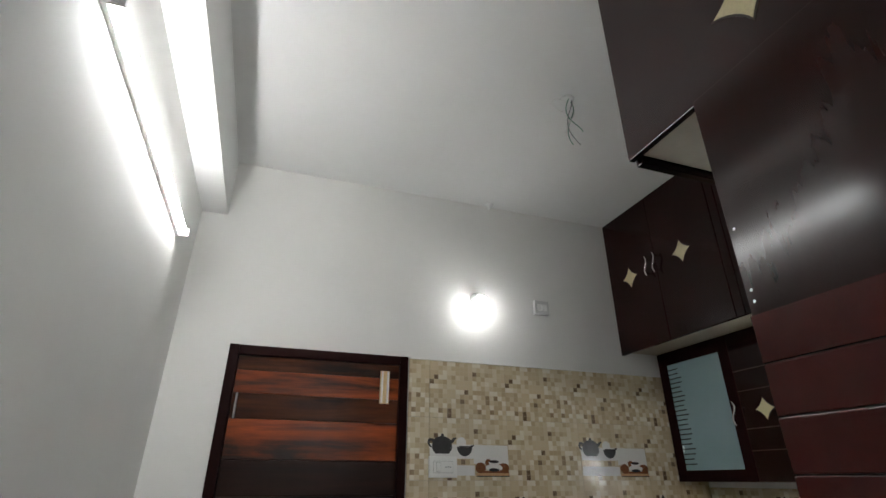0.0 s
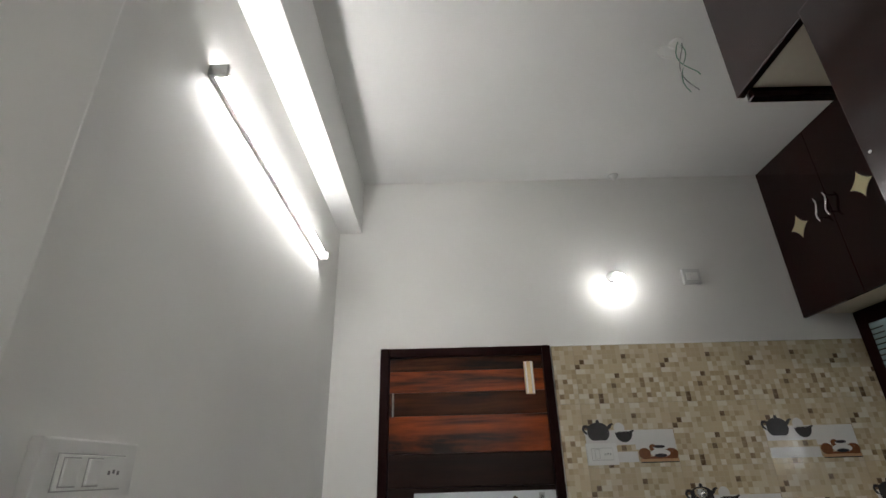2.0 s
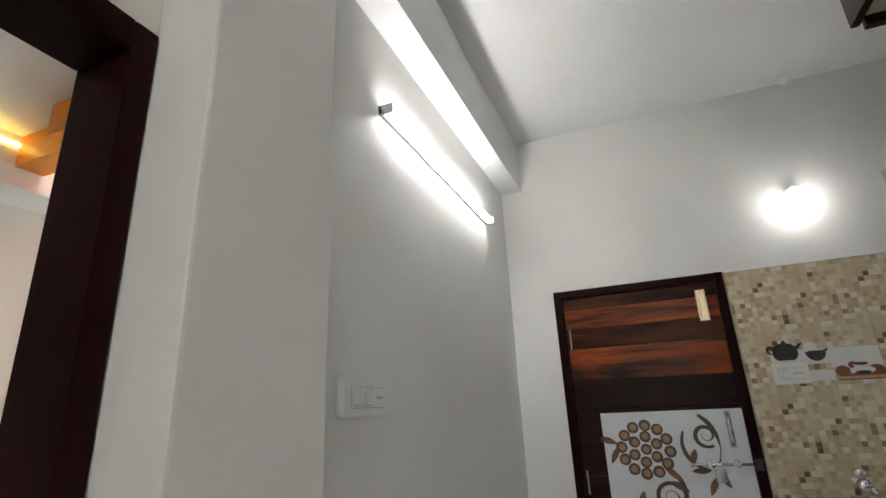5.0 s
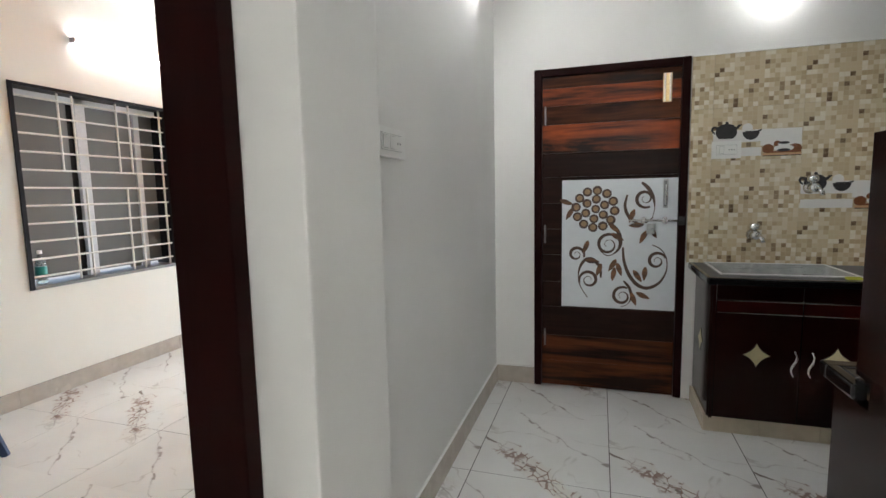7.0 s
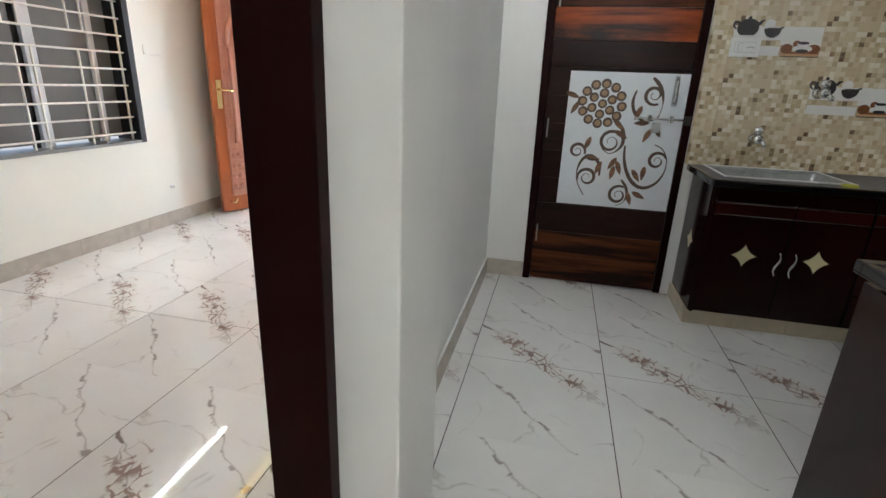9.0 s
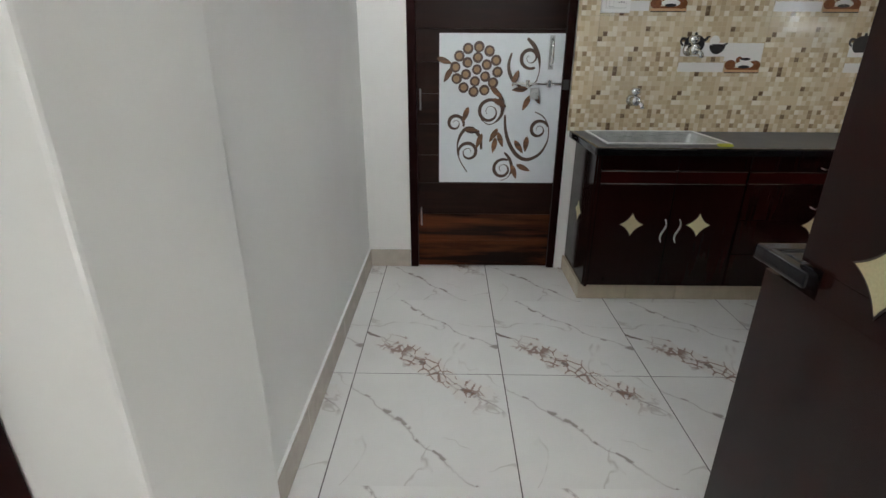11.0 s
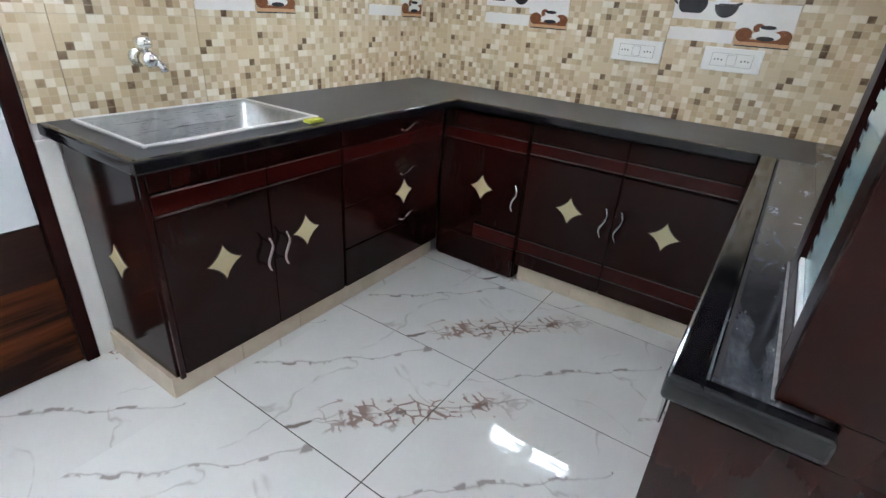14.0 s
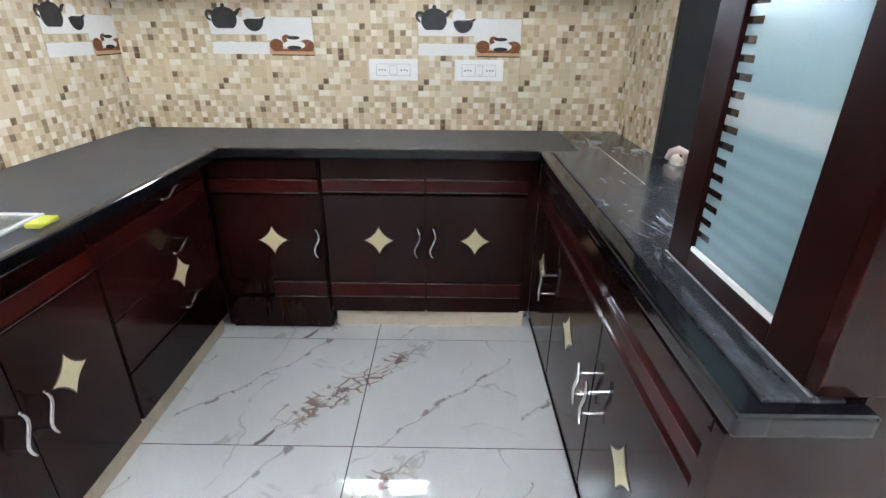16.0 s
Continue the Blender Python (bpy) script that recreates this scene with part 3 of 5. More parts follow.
def lay_wall_tiles():
    shared, prints = {}, deco_meshes()

    def tile_at(parent, place, turn, u0, u1, v0, v1, deco):
        key = (round(u0, 3), round(u1, 3), round(v0, 3), round(v1, 3))
        if key not in shared:
            shared[key] = finish(one_box(u0, u1, -0.007, -0.0005, v0, v1, bevel=0.0008, seg=1), "wall_tile", M_MOSAIC)
        t = new("wall_tile", shared[key])
        t.parent, t.matrix_local = parent, Matrix.Translation(place) @ Matrix.Rotation(turn, 4, "Z")
        if deco:
            for n, me in prints:
                o = new(n, me)
                o.parent, o.location = t, (0, -0.007, 0)

    g = 0.0006
    north = solid("tiling_north", one_box(0.637, XE, YN - 0.003, YN - 0.0005, COUNTER, 1.9675), M_GROUT_L, "beige mosaic-print ceramic wall tiles with tea prints", "wall tiles", "structure")
    x0 = 0.747 - TW
    for r in range(5):
        for c in range(6):
            px, pz = x0 + TW * c, Z0 + TH * r
            u0, u1 = max(g, 0.637 - px), min(TW - g, XE - 0.0075 - px)
            v0, v1 = max(g, COUNTER - pz), TH - g
            if u1 - u0 < 0.01 or v1 - v0 < 0.01:
                continue
            deco = (r == 3 and c in (1, 3)) or (r == 2 and c in (2, 4))
            tile_at(north, (px, YN - 0.003, pz), 0.0, u0, u1, v0, v1, deco and u1 > TW - 0.03)
    east = solid("tiling_east", one_box(XE - 0.003, XE - 0.0005, YS, YN - 0.0075, COUNTER, 1.356), M_GROUT_L, "beige mosaic-print ceramic wall tiles with tea prints", "wall tiles", "structure")
    y0 = 2.075 + TW
    for r in range(3):
        for c in range(6):
            py, pz = y0 - TW * c, Z0 + TH * r
            u0, u1 = max(g, py - (YN - 0.0075)), min(TW - g, py - YS - 0.0075)
            v0, v1 = max(g, COUNTER - pz), min(TH - g, 1.355 - pz)
            if u1 - u0 < 0.01 or v1 - v0 < 0.01:
                continue
            tile_at(east, (XE - 0.003, py, pz), -math.pi / 2, u0, u1, v0, v1, r == 2 and c in (1, 3))
    south = solid("tiling_south", one_box(1.985, XE - 0.0075, YS + 0.0005, YS + 0.003, COUNTER, 1.9), M_GROUT_L, "beige mosaic-print ceramic wall tiles", "wall tiles", "structure")
    for r in range(5):
        pz = Z0 + TH * r
        v0, v1 = max(g, COUNTER - pz), min(TH - g, 1.9 - pz)
        if v1 - v0 > 0.01:
            tile_at(south, (XE - 0.008, YS + 0.003, pz), math.pi, g, TW - g, v0, v1, False)
    solid("trim_tile_top", one_box(0.637, XE, YN - 0.012, YN, 1.968, 1.976), M_PLASTIC, "thin white edge above the wall tiles", "trim", "structure")


# kitchen exit door
def kitchen_door():
    d = thing("door_1", (0.2, YN, 0), "closed plank door with a white floral panel and dark frame", "door")
    d["kind"] = "structure"
    part("door_frame", box(box(box(bmesh.new(), -0.235, -0.19, YN - 0.016, YN + 0.10, 0, 1.975, bevel=0.004), 0.588, 0.63, YN - 0.016, YN + 0.10, 0, 1.975, bevel=0.004), -0.19, 0.588, YN - 0.015, YN + 0.10, 1.930, 1.974, bevel=0.004), M_FRAME, d)
    x0, x1, yb = -0.187, 0.585, YN - 0.002
    zs = [0.008, 0.17, 0.335, 0.52, 0.68, 0.85, 1.01, 1.17, 1.33, 1.475, 1.645, 1.755, 1.86, 1.927]
    mats = [M_PLANK_B, M_PLANK_B, M_PLANK_D, M_PLANK_D, M_PLANK_D, M_PLANK_D, M_PLANK_D, M_PLANK_D, M_PLANK_D, M_PLANK_O, M_PLANK_B, M_PLANK_O, M_PLANK_B]
    for (a, b), m in zip(zip(zs, zs[1:]), mats):
        part("plank", one_box(x0, x1, yb, yb + 0.035, a + 0.0004, b - 0.0004, bevel=0.0008 if m in (M_PLANK_O, M_PLANK_B) else 0.003), m, d)
    # unseen board added behind the planks to stop daylight leaking through their gaps
    part("back_board", one_box(x0 - 0.004, x1 + 0.004, yb + 0.036, yb + 0.046, 0.004, 1.929), M_PLANK_D, d)
    pan = part("floral_panel", one_box(-0.066, 0.584, yb - 0.005, yb, 0.526, 1.309, bevel=0.002), M_WHITEPANEL, d, "pale panel with carved brown flowers")
    ox, oz, pw, ph = -0.066, 1.309, 0.65, 0.783
    ww = lambda u, v, k: Vector((ox + u * pw, yb - 0.0051 - k, oz - v * ph))

    def leaf(u, v, ang, r=0.055, fat=0.36):
        pts = []
        for k in range(16):
            a = 2 * math.pi * k / 16
            px, py = r * math.cos(a), r * fat * math.sin(a) * (0.55 + 0.45 * math.cos(a * 0.5) ** 2) * (1 - 0.25 * math.cos(2 * a))
            ca, sa = math.cos(math.radians(ang)), math.sin(math.radians(ang))
            pts.append((u + (px * ca - py * sa) / pw, v - (px * sa + py * ca) / ph))
        part("carved_leaf", plate(bmesh.new(), pts, ww, 0.0025), M_FLOWER, pan)

    def stroke(points, w0, w1):
        """A tapered ribbon along u, v points, rounded between them."""
        if len(points) < 16:
            q = [points[0], *points, points[-1]]
            fine = []
            for i in range(1, len(q) - 2):
                for k in range(5):
                    t = k / 5
                    fine.append(tuple(0.5 * (2 * q[i][j] + (q[i + 1][j] - q[i - 1][j]) * t + (2 * q[i - 1][j] - 5 * q[i][j] + 4 * q[i + 1][j] - q[i + 2][j]) * t * t
                                             + (3 * q[i][j] - q[i - 1][j] - 3 * q[i + 1][j] + q[i + 2][j]) * t ** 3) for j in (0, 1)))
            points = fine + [points[-1]]
        n, left, right = len(points), [], []
        for i, (u, v) in enumerate(points):
            a, b = points[max(i - 1, 0)], points[min(i + 1, n - 1)]
            dx, dy = (b[0] - a[0]) * pw, (b[1] - a[1]) * ph
            k = math.hypot(dx, dy) or 1
            t = i / (n - 1)
            hw = (w0 + (w1 - w0) * t) * (0.25 + 0.75 * math.sin(math.pi * min(1, t * 1.25 + 0.12)))
            left.append((u - dy / k * hw / pw, v + dx / k * hw / ph))
            right.append((u + dy / k * hw / pw, v - dx / k * hw / ph))
        bm = bmesh.new()
        for i in range(n - 1):
            plate(bm, [left[i], left[i + 1], right[i + 1], right[i]], ww, 0.0022)
        bmesh.ops.remove_doubles(bm, verts=bm.verts[:], dist=0.0001)
        part("carved_scroll", bm, M_STROKE, pan)

    def scroll(cu, cv, r, a0, turns, grow=0.22, w=0.011):
        pts = []
        n = int(26 * abs(turns))
        for k in range(n + 1):
            t = k / n
            rr = r * (1 - t * (1 - grow))
            a = math.radians(a0) + turns * 2 * math.pi * t
            pts.append((cu + rr * math.cos(a) / pw, cv - rr * math.sin(a) / ph))
        stroke(pts, w, w * 0.5)

    # many-petalled rose, each petal brown with a golden middle
    cu, cv = 0.30, 0.225
    for ring, (n, rad, size) in enumerate(((1, 0.0, 0.026), (6, 0.056, 0.027), (12, 0.109, 0.028))):
        for k in range(n):
            a = 2 * math.pi * (k + 0.4 * ring) / n
            u, v = cu + rad * math.cos(a) / pw, cv - rad * math.sin(a) / ph
            def petal(s, shift, lobe):
                return [(u + (shift * math.cos(a) + s * (1 + lobe * math.cos(b - a)) * math.cos(b)) / pw, v - (shift * math.sin(a) + s * (1 + lobe * math.cos(b - a)) * math.sin(b)) / ph) for b in [2 * math.pi * j / 14 for j in range(14)]]
            lift = 0.0013 * (2 - ring) + 0.0005 * (k % 2)
            outer = part("carved_petal", plate(bmesh.new(), petal(size, 0.0, 0.12), lambda p, q, t: ww(p, q, t + lift), 0.0022), M_STROKE, pan)
            part("petal_middle", plate(bmesh.new(), petal(size * 0.60, 0.003 * math.sin(k * 2.3), 0.18), lambda p, q, t: ww(p, q, t + lift + 0.0022), 0.0004), M_GOLD, outer)
    for u, v, a in ((0.04, 0.17, 160), (0.07, 0.26, 60), (0.47, 0.37, 135), (0.50, 0.44, 150), (0.62, 0.28, 70), (0.66, 0.35, 5), (0.72, 0.44, 65), (0.80, 0.40, 120),
                    (0.22, 0.52, 70), (0.28, 0.63, 175), (0.34, 0.70, 70), (0.46, 0.66, 60), (0.47, 0.73, 80), (0.52, 0.69, 110),
                    (0.68, 0.74, 125), (0.74, 0.72, 85), (0.65, 0.92, 110), (0.73, 0.89, 155)):
        leaf(u, v, a, 0.043)
    scroll(0.73, 0.15, 0.055, -60, -1.5)
    stroke([(0.70, 0.03), (0.76, 0.08), (0.80, 0.15), (0.81, 0.23), (0.79, 0.30)], 0.012, 0.008)
    stroke([(0.58, 0.12), (0.56, 0.20), (0.59, 0.28), (0.66, 0.33), (0.74, 0.33), (0.80, 0.29)], 0.008, 0.012)
    scroll(0.42, 0.50, 0.070, 10, 1.6)
    stroke([(0.42, 0.34), (0.49, 0.38), (0.525, 0.45), (0.52, 0.52), (0.47, 0.57), (0.41, 0.585), (0.35, 0.55)], 0.012, 0.010)
    scroll(0.135, 0.58, 0.048, -20, 1.5)
    scroll(0.25, 0.78, 0.058, 200, -1.6)
    stroke([(0.36, 0.76), (0.35, 0.68), (0.29, 0.62), (0.22, 0.62), (0.17, 0.68), (0.155, 0.76), (0.18, 0.84), (0.24, 0.92)], 0.010, 0.012)
    scroll(0.84, 0.62, 0.052, 20, 1.5)
    stroke([(0.55, 0.52), (0.56, 0.62), (0.60, 0.72), (0.67, 0.80), (0.76, 0.83), (0.86, 0.79), (0.92, 0.70), (0.92, 0.60), (0.87, 0.53), (0.80, 0.50)], 0.010, 0.012)
    scroll(0.55, 0.90, 0.058, 60, 1.5)
    stroke([(0.56, 0.78), (0.61, 0.83), (0.63, 0.90), (0.60, 0.96), (0.54, 0.985)], 0.009, 0.008)
    # bolt with padlock, pull handle, hinges, tower bolt
    bolt = part("slide_bolt", tube(bmesh.new(), [(0.32, yb - 0.022, 1.065), (0.585, yb - 0.022, 1.062)], 0.006, 8), M_CHROME, d, "chrome sliding bolt with padlock", True)
    for x in (0.40, 0.515):
        part("bolt_clip", one_box(x - 0.011, x + 0.011, yb - 0.030, yb - 0.004, 1.045, 1.083, bevel=0.003), M_CHROME, bolt)
    part("padlock", one_box(0.418, 0.462, yb - 0.034, yb - 0.012, 0.985, 1.045, bevel=0.006), M_STEEL, bolt, "steel padlock")
    part("hasp", one_box(0.588, 0.622, YN - 0.024, YN - 0.016, 1.035, 1.085, bevel=0.003), M_SLOT, bolt)
    pull = part("door_handle", tube(bmesh.new(), [(0.518, yb - 0.008, 1.285), (0.518, yb - 0.036, 1.262), (0.518, yb - 0.036, 1.172), (0.518, yb - 0.008, 1.15)], [0.008, 0.007, 0.010, 0.008], 8), M_CHROME, d, "chrome pull handle", True)
    part("handle_plate", one_box(0.505, 0.531, yb - 0.009, yb - 0.004, 1.135, 1.30, bevel=0.002), M_STEEL, pull)
    gold = plain("pale_brass", (0.72, 0.55, 0.30), 0.3, 0.9)
    tb = part("tower_bolt", one_box(0.488, 0.535, yb - 0.008, yb - 0.0005, 1.735, 1.895, bevel=0.002), gold, d, "pale brass tower bolt")
    for x in (0.497, 0.526):
        part("bolt_rod", tube(bmesh.new(), [(x, yb - 0.012, 1.738), (x, yb - 0.012, 1.892)], 0.005, 6), M_PLASTIC, tb)
    for z in (1.70, 0.98, 0.32):
        part("hinge", tube(bmesh.new(), [(-0.168, yb - 0.006, z - 0.055), (-0.168, yb - 0.006, z + 0.055)], 0.005, 6), M_STEEL, d)


kitchen_door()


# base cabinets
def cabinet(name, at, label, group="base cabinets round the kitchen"):
    return thing(name, at, label, "cabinet", group)


YF = 2.05    # north run front
c = cabinet("sink_cabinet", (1.07, 2.25, 0.0), "dark mahogany base cabinet under the steel sink, two doors")
part("body", one_box(0.70, 1.412, YF, YN - 0.013, 0.085, 0.630, bevel=0.002), M_DARK, c)
for u0, u1 in ((0.716, 1.078), (1.082, 1.408)):
    dd = face_board(c, "door", "S", (0, YF, 0), u0, u1, 0.095, 0.625)
    strip_band(c, "S", (0, YF, 0), u0, u1, 0.635, 0.695)
    face_board(c, "top_rail", "S", (0, YF, 0), u0, u1, 0.70, 0.772)
    star(dd, "S", ((0.896 if u0 < 1 else 1.226), YF - 0.018, 0.427))
    handle(dd, "S", ((1.045 if u0 < 1 else 1.115), YF - 0.018, 0.405), 0.125)
face_board(c, "corner_post", "S", (0, YF, 0), 0.696, 0.712, 0.085, 0.775, 0.020)
side = face_board(c, "side_panel", "W", (0.70, 0, 0), -YN + 0.016, -YF, 0.085, 0.775, 0.010)
star(side, "W", (0.69, 2.26, 0.43), 0.055)

c = cabinet("drawer_cabinet", (1.7, 2.25, 0.0), "dark mahogany drawer unit with chrome handles and star inlay")
part("body", one_box(1.416, 2.10, YF, YN - 0.013, 0.085, 0.775, bevel=0.002), M_DARK, c)
for k, (v0, v1, hv) in enumerate(((0.70, 0.772, 0.725), (0.455, 0.632, 0.535), (0.275, 0.450, 0.325), (0.095, 0.268, 0.0))):
    dr = face_board(c, "drawer", "S", (0, YF, 0), 1.422, 2.07, v0, v1)
    if hv:
        handle(dr, "S", (1.79, YF - 0.018, hv), 0.13, False)
    if k == 1:
        star(dr, "S", (1.79, YF - 0.0185, 0.430), 0.055)
strip_band(c, "S", (0, YF, 0), 1.422, 2.07, 0.638, 0.694)

XF = 2.10    # east run front
c = cabinet("corner_cabinet", (2.28, 1.8, 0.0), "dark mahogany corner cabinet with one door reaching the floor")
part("body", one_box(XF, XE - 0.013, 1.585, YF - 0.003, 0.012, 0.775, bevel=0.002), M_DARK, c)
dd = face_board(c, "door", "W", (XF, 0, 0), -2.02, -1.59, 0.255, 0.625)
face_board(c, "bottom_panel", "W", (XF, 0, 0), -2.02, -1.59, 0.016, 0.165)
strip_band(c, "W", (XF, 0, 0), -2.02, -1.59, 0.638, 0.69)
strip_band(c, "W", (XF, 0, 0), -1.82, -1.59, 0.175, 0.245)
face_board(c, "top_rail", "W", (XF, 0, 0), -2.02, -1.59, 0.697, 0.772)
star(dd, "W", (XF - 0.018, 1.795, 0.434))
handle(dd, "W", (XF - 0.018, 1.61, 0.432), 0.125)

c = cabinet("double_cabinet", (2.28, 1.17, 0.0), "dark mahogany two-door base cabinet with cream star inlays")
part("body", one_box(XF + 0.012, XE - 0.013, 0.72, 1.582, 0.09, 0.775, bevel=0.002), M_DARK, c)
for u0, u1, s, h in ((1.578, 1.174, 1.362, 1.203), (1.168, 0.765, 0.968, 1.140)):
    dd = face_board(c, "door", "W", (XF + 0.012, 0, 0), -u0, -u1, 0.24, 0.625, 0.022)
    strip_band(c, "W", (XF + 0.014, 0, 0), -u0, -u1, 0.64, 0.69)
    strip_band(c, "W", (XF + 0.014, 0, 0), -u0, -u1, 0.17, 0.235)
    face_board(c, "top_rail", "W", (XF + 0.012, 0, 0), -u0, -u1, 0.697, 0.772, 0.022)
    face_board(c, "bottom_rail", "W", (XF + 0.012, 0, 0), -u0, -u1, 0.095, 0.163, 0.022)
    star(dd, "W", (XF - 0.010, s, 0.434))
    handle(dd, "W", (XF - 0.010, h, 0.434), 0.13)

YP = 0.705   # peninsula front
for name, x0, x1, stars, pulls in (("peninsula_cabinet", 0.745, 1.66, (0.975, 1.46), (1.165, 1.235)), ("peninsula_cabinet", 1.664, 2.10, (1.90,), (1.765,))):
    c = cabinet(name, ((x0 + x1) / 2, 0.6, 0.0), "dark mahogany peninsula base cabinet with star inlays" if x0 < 1 else "dark mahogany single-door peninsula base cabinet")
    part("body", one_box(x0, x1, YS + 0.004, YP, 0.012, 0.755, bevel=0.002), M_DARK, c)
    n = len(stars)
    for k in range(n):
        a, b = x0 + (x1 - x0) * k / n + 0.004, x0 + (x1 - x0) * (k + 1) / n - 0.004
        dd = face_board(c, "door", "N", (0, YP, 0), -b, -a, 0.11, 0.612)
        strip_band(c, "N", (0, YP, 0), -b, -a, 0.625, 0.683)
        face_board(c, "top_rail", "N", (0, YP, 0), -b, -a, 0.690, 0.752)
        for v in (0.055, 0.085):
            face_board(c, "foot_rib", "N", (0, YP, 0), -b, -a, v, v + 0.012, 0.014)
        star(dd, "N", (stars[k], YP + 0.018, 0.41))
        handle(dd, "N", (pulls[k], YP + 0.018, 0.41), 0.13)

# plinth tiles under the cabinets
def plinth(name, x0, x1, y0, y1, top):
    return solid(name, one_box(x0 + 0.006, x1 - 0.002, y0 + 0.006, y1 - 0.002, 0.0, top - 0.002), M_GROUT_L, "cream tile plinth under the base cabinets", "plinth", "structure")


pl = plinth("plinth_north", 0.682, 2.092, 2.068, YN - 0.02, 0.084)
for a, b in ((0.682, 0.93), (0.932, 1.19), (1.192, 1.55), (1.552, 2.06)):
    part("plinth_tile", one_box(a, b, 2.062, 2.074, 0.0, 0.083, bevel=0.0012, seg=1), M_PLINTH, pl)
part("plinth_tile", one_box(0.677, 0.689, 2.062, YN - 0.013, 0.0, 0.083, bevel=0.0012, seg=1), M_PLINTH, pl)
pl = plinth("plinth_east", XF + 0.036, XE - 0.02, 0.73, 1.575, 0.085)
for a, b in ((0.74, 0.97), (0.972, 1.30), (1.302, 1.573)):
    part("plinth_tile", one_box(XF + 0.030, XF + 0.042, a, b, 0.0, 0.084, bevel=0.0012, seg=1), M_PLINTH, pl)


# granite worktop: three runs with a nosing, and the sink hole left open
def worktop():
    t0, t1 = COUNTER - 0.022, COUNTER
    ob = thing("worktop", (1.5, 1.5, t0), "dusty black granite worktop running round three sides", "worktop")
    sx0, sx1, sy0, sy1 = 0.735, 1.29, 2.035, 2.415
    for a in ((0.655, sx0, 1.935, YN - 0.008), (sx1, 2.035, 1.935, YN - 0.008), (sx0, sx1, 1.935, sy0), (sx0, sx1, sy1, YN - 0.008),
              (2.036, XE - 0.008, 0.6, YN - 0.008), (0.7065, 2.0355, 0.600, 0.7015), (1.1, XE - 0.008, 0.225, 0.5995), (0.735, 1.0995, YS + 0.003, 0.5995)):
        part("slab", one_box(*a, t0, t1), M_GRANITE_P if a[3] < 0.75 else M_GRANITE, ob)
    e0 = t1 - 0.034
    part("nosing", one_box(0.650, 2.034, 1.930, 1.957, e0, t1 + 0.0015, bevel=0.007, seg=3), M_EDGE, ob)
    part("nosing", one_box(2.030, 2.058, 0.749, 1.9565, e0, t1 + 0.0015, bevel=0.007, seg=3), M_EDGE, ob)
    part("nosing", one_box(0.6755, 2.032, 0.702, 0.748, e0, t1 + 0.002, bevel=0.009, seg=4), M_EDGE, ob)
    part("nosing", one_box(0.676, 0.7056, 0.577, 0.742, e0 + 0.0005, t1 + 0.0015, bevel=0.009, seg=4), M_EDGE, ob)
    part("nosing", one_box(0.648, 0.672, 1.935, YN - 0.01, e0, t1 + 0.0015, bevel=0.007, seg=3), M_EDGE, ob)
    # sunken black strip behind the peninsula rim
    part("groove", one_box(0.712, 2.0, 0.6955, 0.7015, t1 + 0.0005, t1 + 0.0015), M_GAP, ob)
    part("filler", one_box(0.712, 1.15, 0.637, 0.6415, t1 + 0.0005, t1 + 0.0015), M_DUST, ob, "dusty grey filler line along the cabinet")
    part("joint", one_box(1.62, 2.45, 0.508, 0.512, t1 + 0.0003, t1 + 0.001), M_SKIRT, ob)


worktop()


def sink():
    x0, x1, y0, y1 = 0.722, 1.303, 2.022, 2.428
    ob = thing("kitchen_sink", ((x0 + x1) / 2, (y0 + y1) / 2, COUNTER), "dull stainless steel inset sink with a thin rim", "sink")
    a0, a1, b0, b1 = x0 + 0.018, x1 - 0.018, y0 + 0.018, y1 - 0.024
    bm = bmesh.new()
    def ring(x0, x1, y0, y1, z, r):
        pts = []
        for cx, cy, s in ((x1 - r, y1 - r, 0), (x0 + r, y1 - r, 90), (x0 + r, y0 + r, 180), (x1 - r, y0 + r, 270)):
            for k in range(6):
                a = math.radians(s + 90 * k / 5)
                pts.append(bm.verts.new((cx + r * math.cos(a), cy + r * math.sin(a), z)))
        return pts
    z = COUNTER
    rings = [ring(x0, x1, y0, y1, z + 0.0015, 0.012), ring(x0, x1, y0, y1, z + 0.007, 0.012), ring(x0 + 0.005, x1 - 0.005, y0 + 0.005, y1 - 0.005, z + 0.009, 0.012),
             ring(a0, a1, b0, b1, z + 0.003, 0.03), ring(a0 + 0.004, a1 - 0.004, b0 + 0.004, b1 - 0.004, z - 0.004, 0.03),
             ring(a0 + 0.018, a1 - 0.018, b0 + 0.018, b1 - 0.018, z - 0.165, 0.05), ring(a0 + 0.05, a1 - 0.05, b0 + 0.05, b1 - 0.05, z - 0.18, 0.05)]
    for p, q in zip(rings, rings[1:]):
        for k in range(len(p)):
            bm.faces.new((p[k], p[(k + 1) % len(p)], q[(k + 1) % len(p)], q[k]))
    bm.faces.new(rings[-1])
    part("basin", bm, M_STEEL, ob, "", True)
    for q in ((x0, x1, y0, y0 + 0.011), (x0, x1, y1 - 0.011, y1), (x0, x0 + 0.011, y0 + 0.0112, y1 - 0.0112), (x1 - 0.011, x1, y0 + 0.0112, y1 - 0.0112)):
        part("rim", one_box(*q, z + 0.0025, z + 0.0105, bevel=0.003), M_RIM, ob, "bright polished rim")
    part("drain", lathe(bmesh.new(), [(0.04, 0), (0.045, 0.003), (0.03, 0.004), (0.012, 0.001)], ((x0 + x1) / 2, (y0 + y1) / 2, z - 0.179)), M_CHROME, ob)


sink()


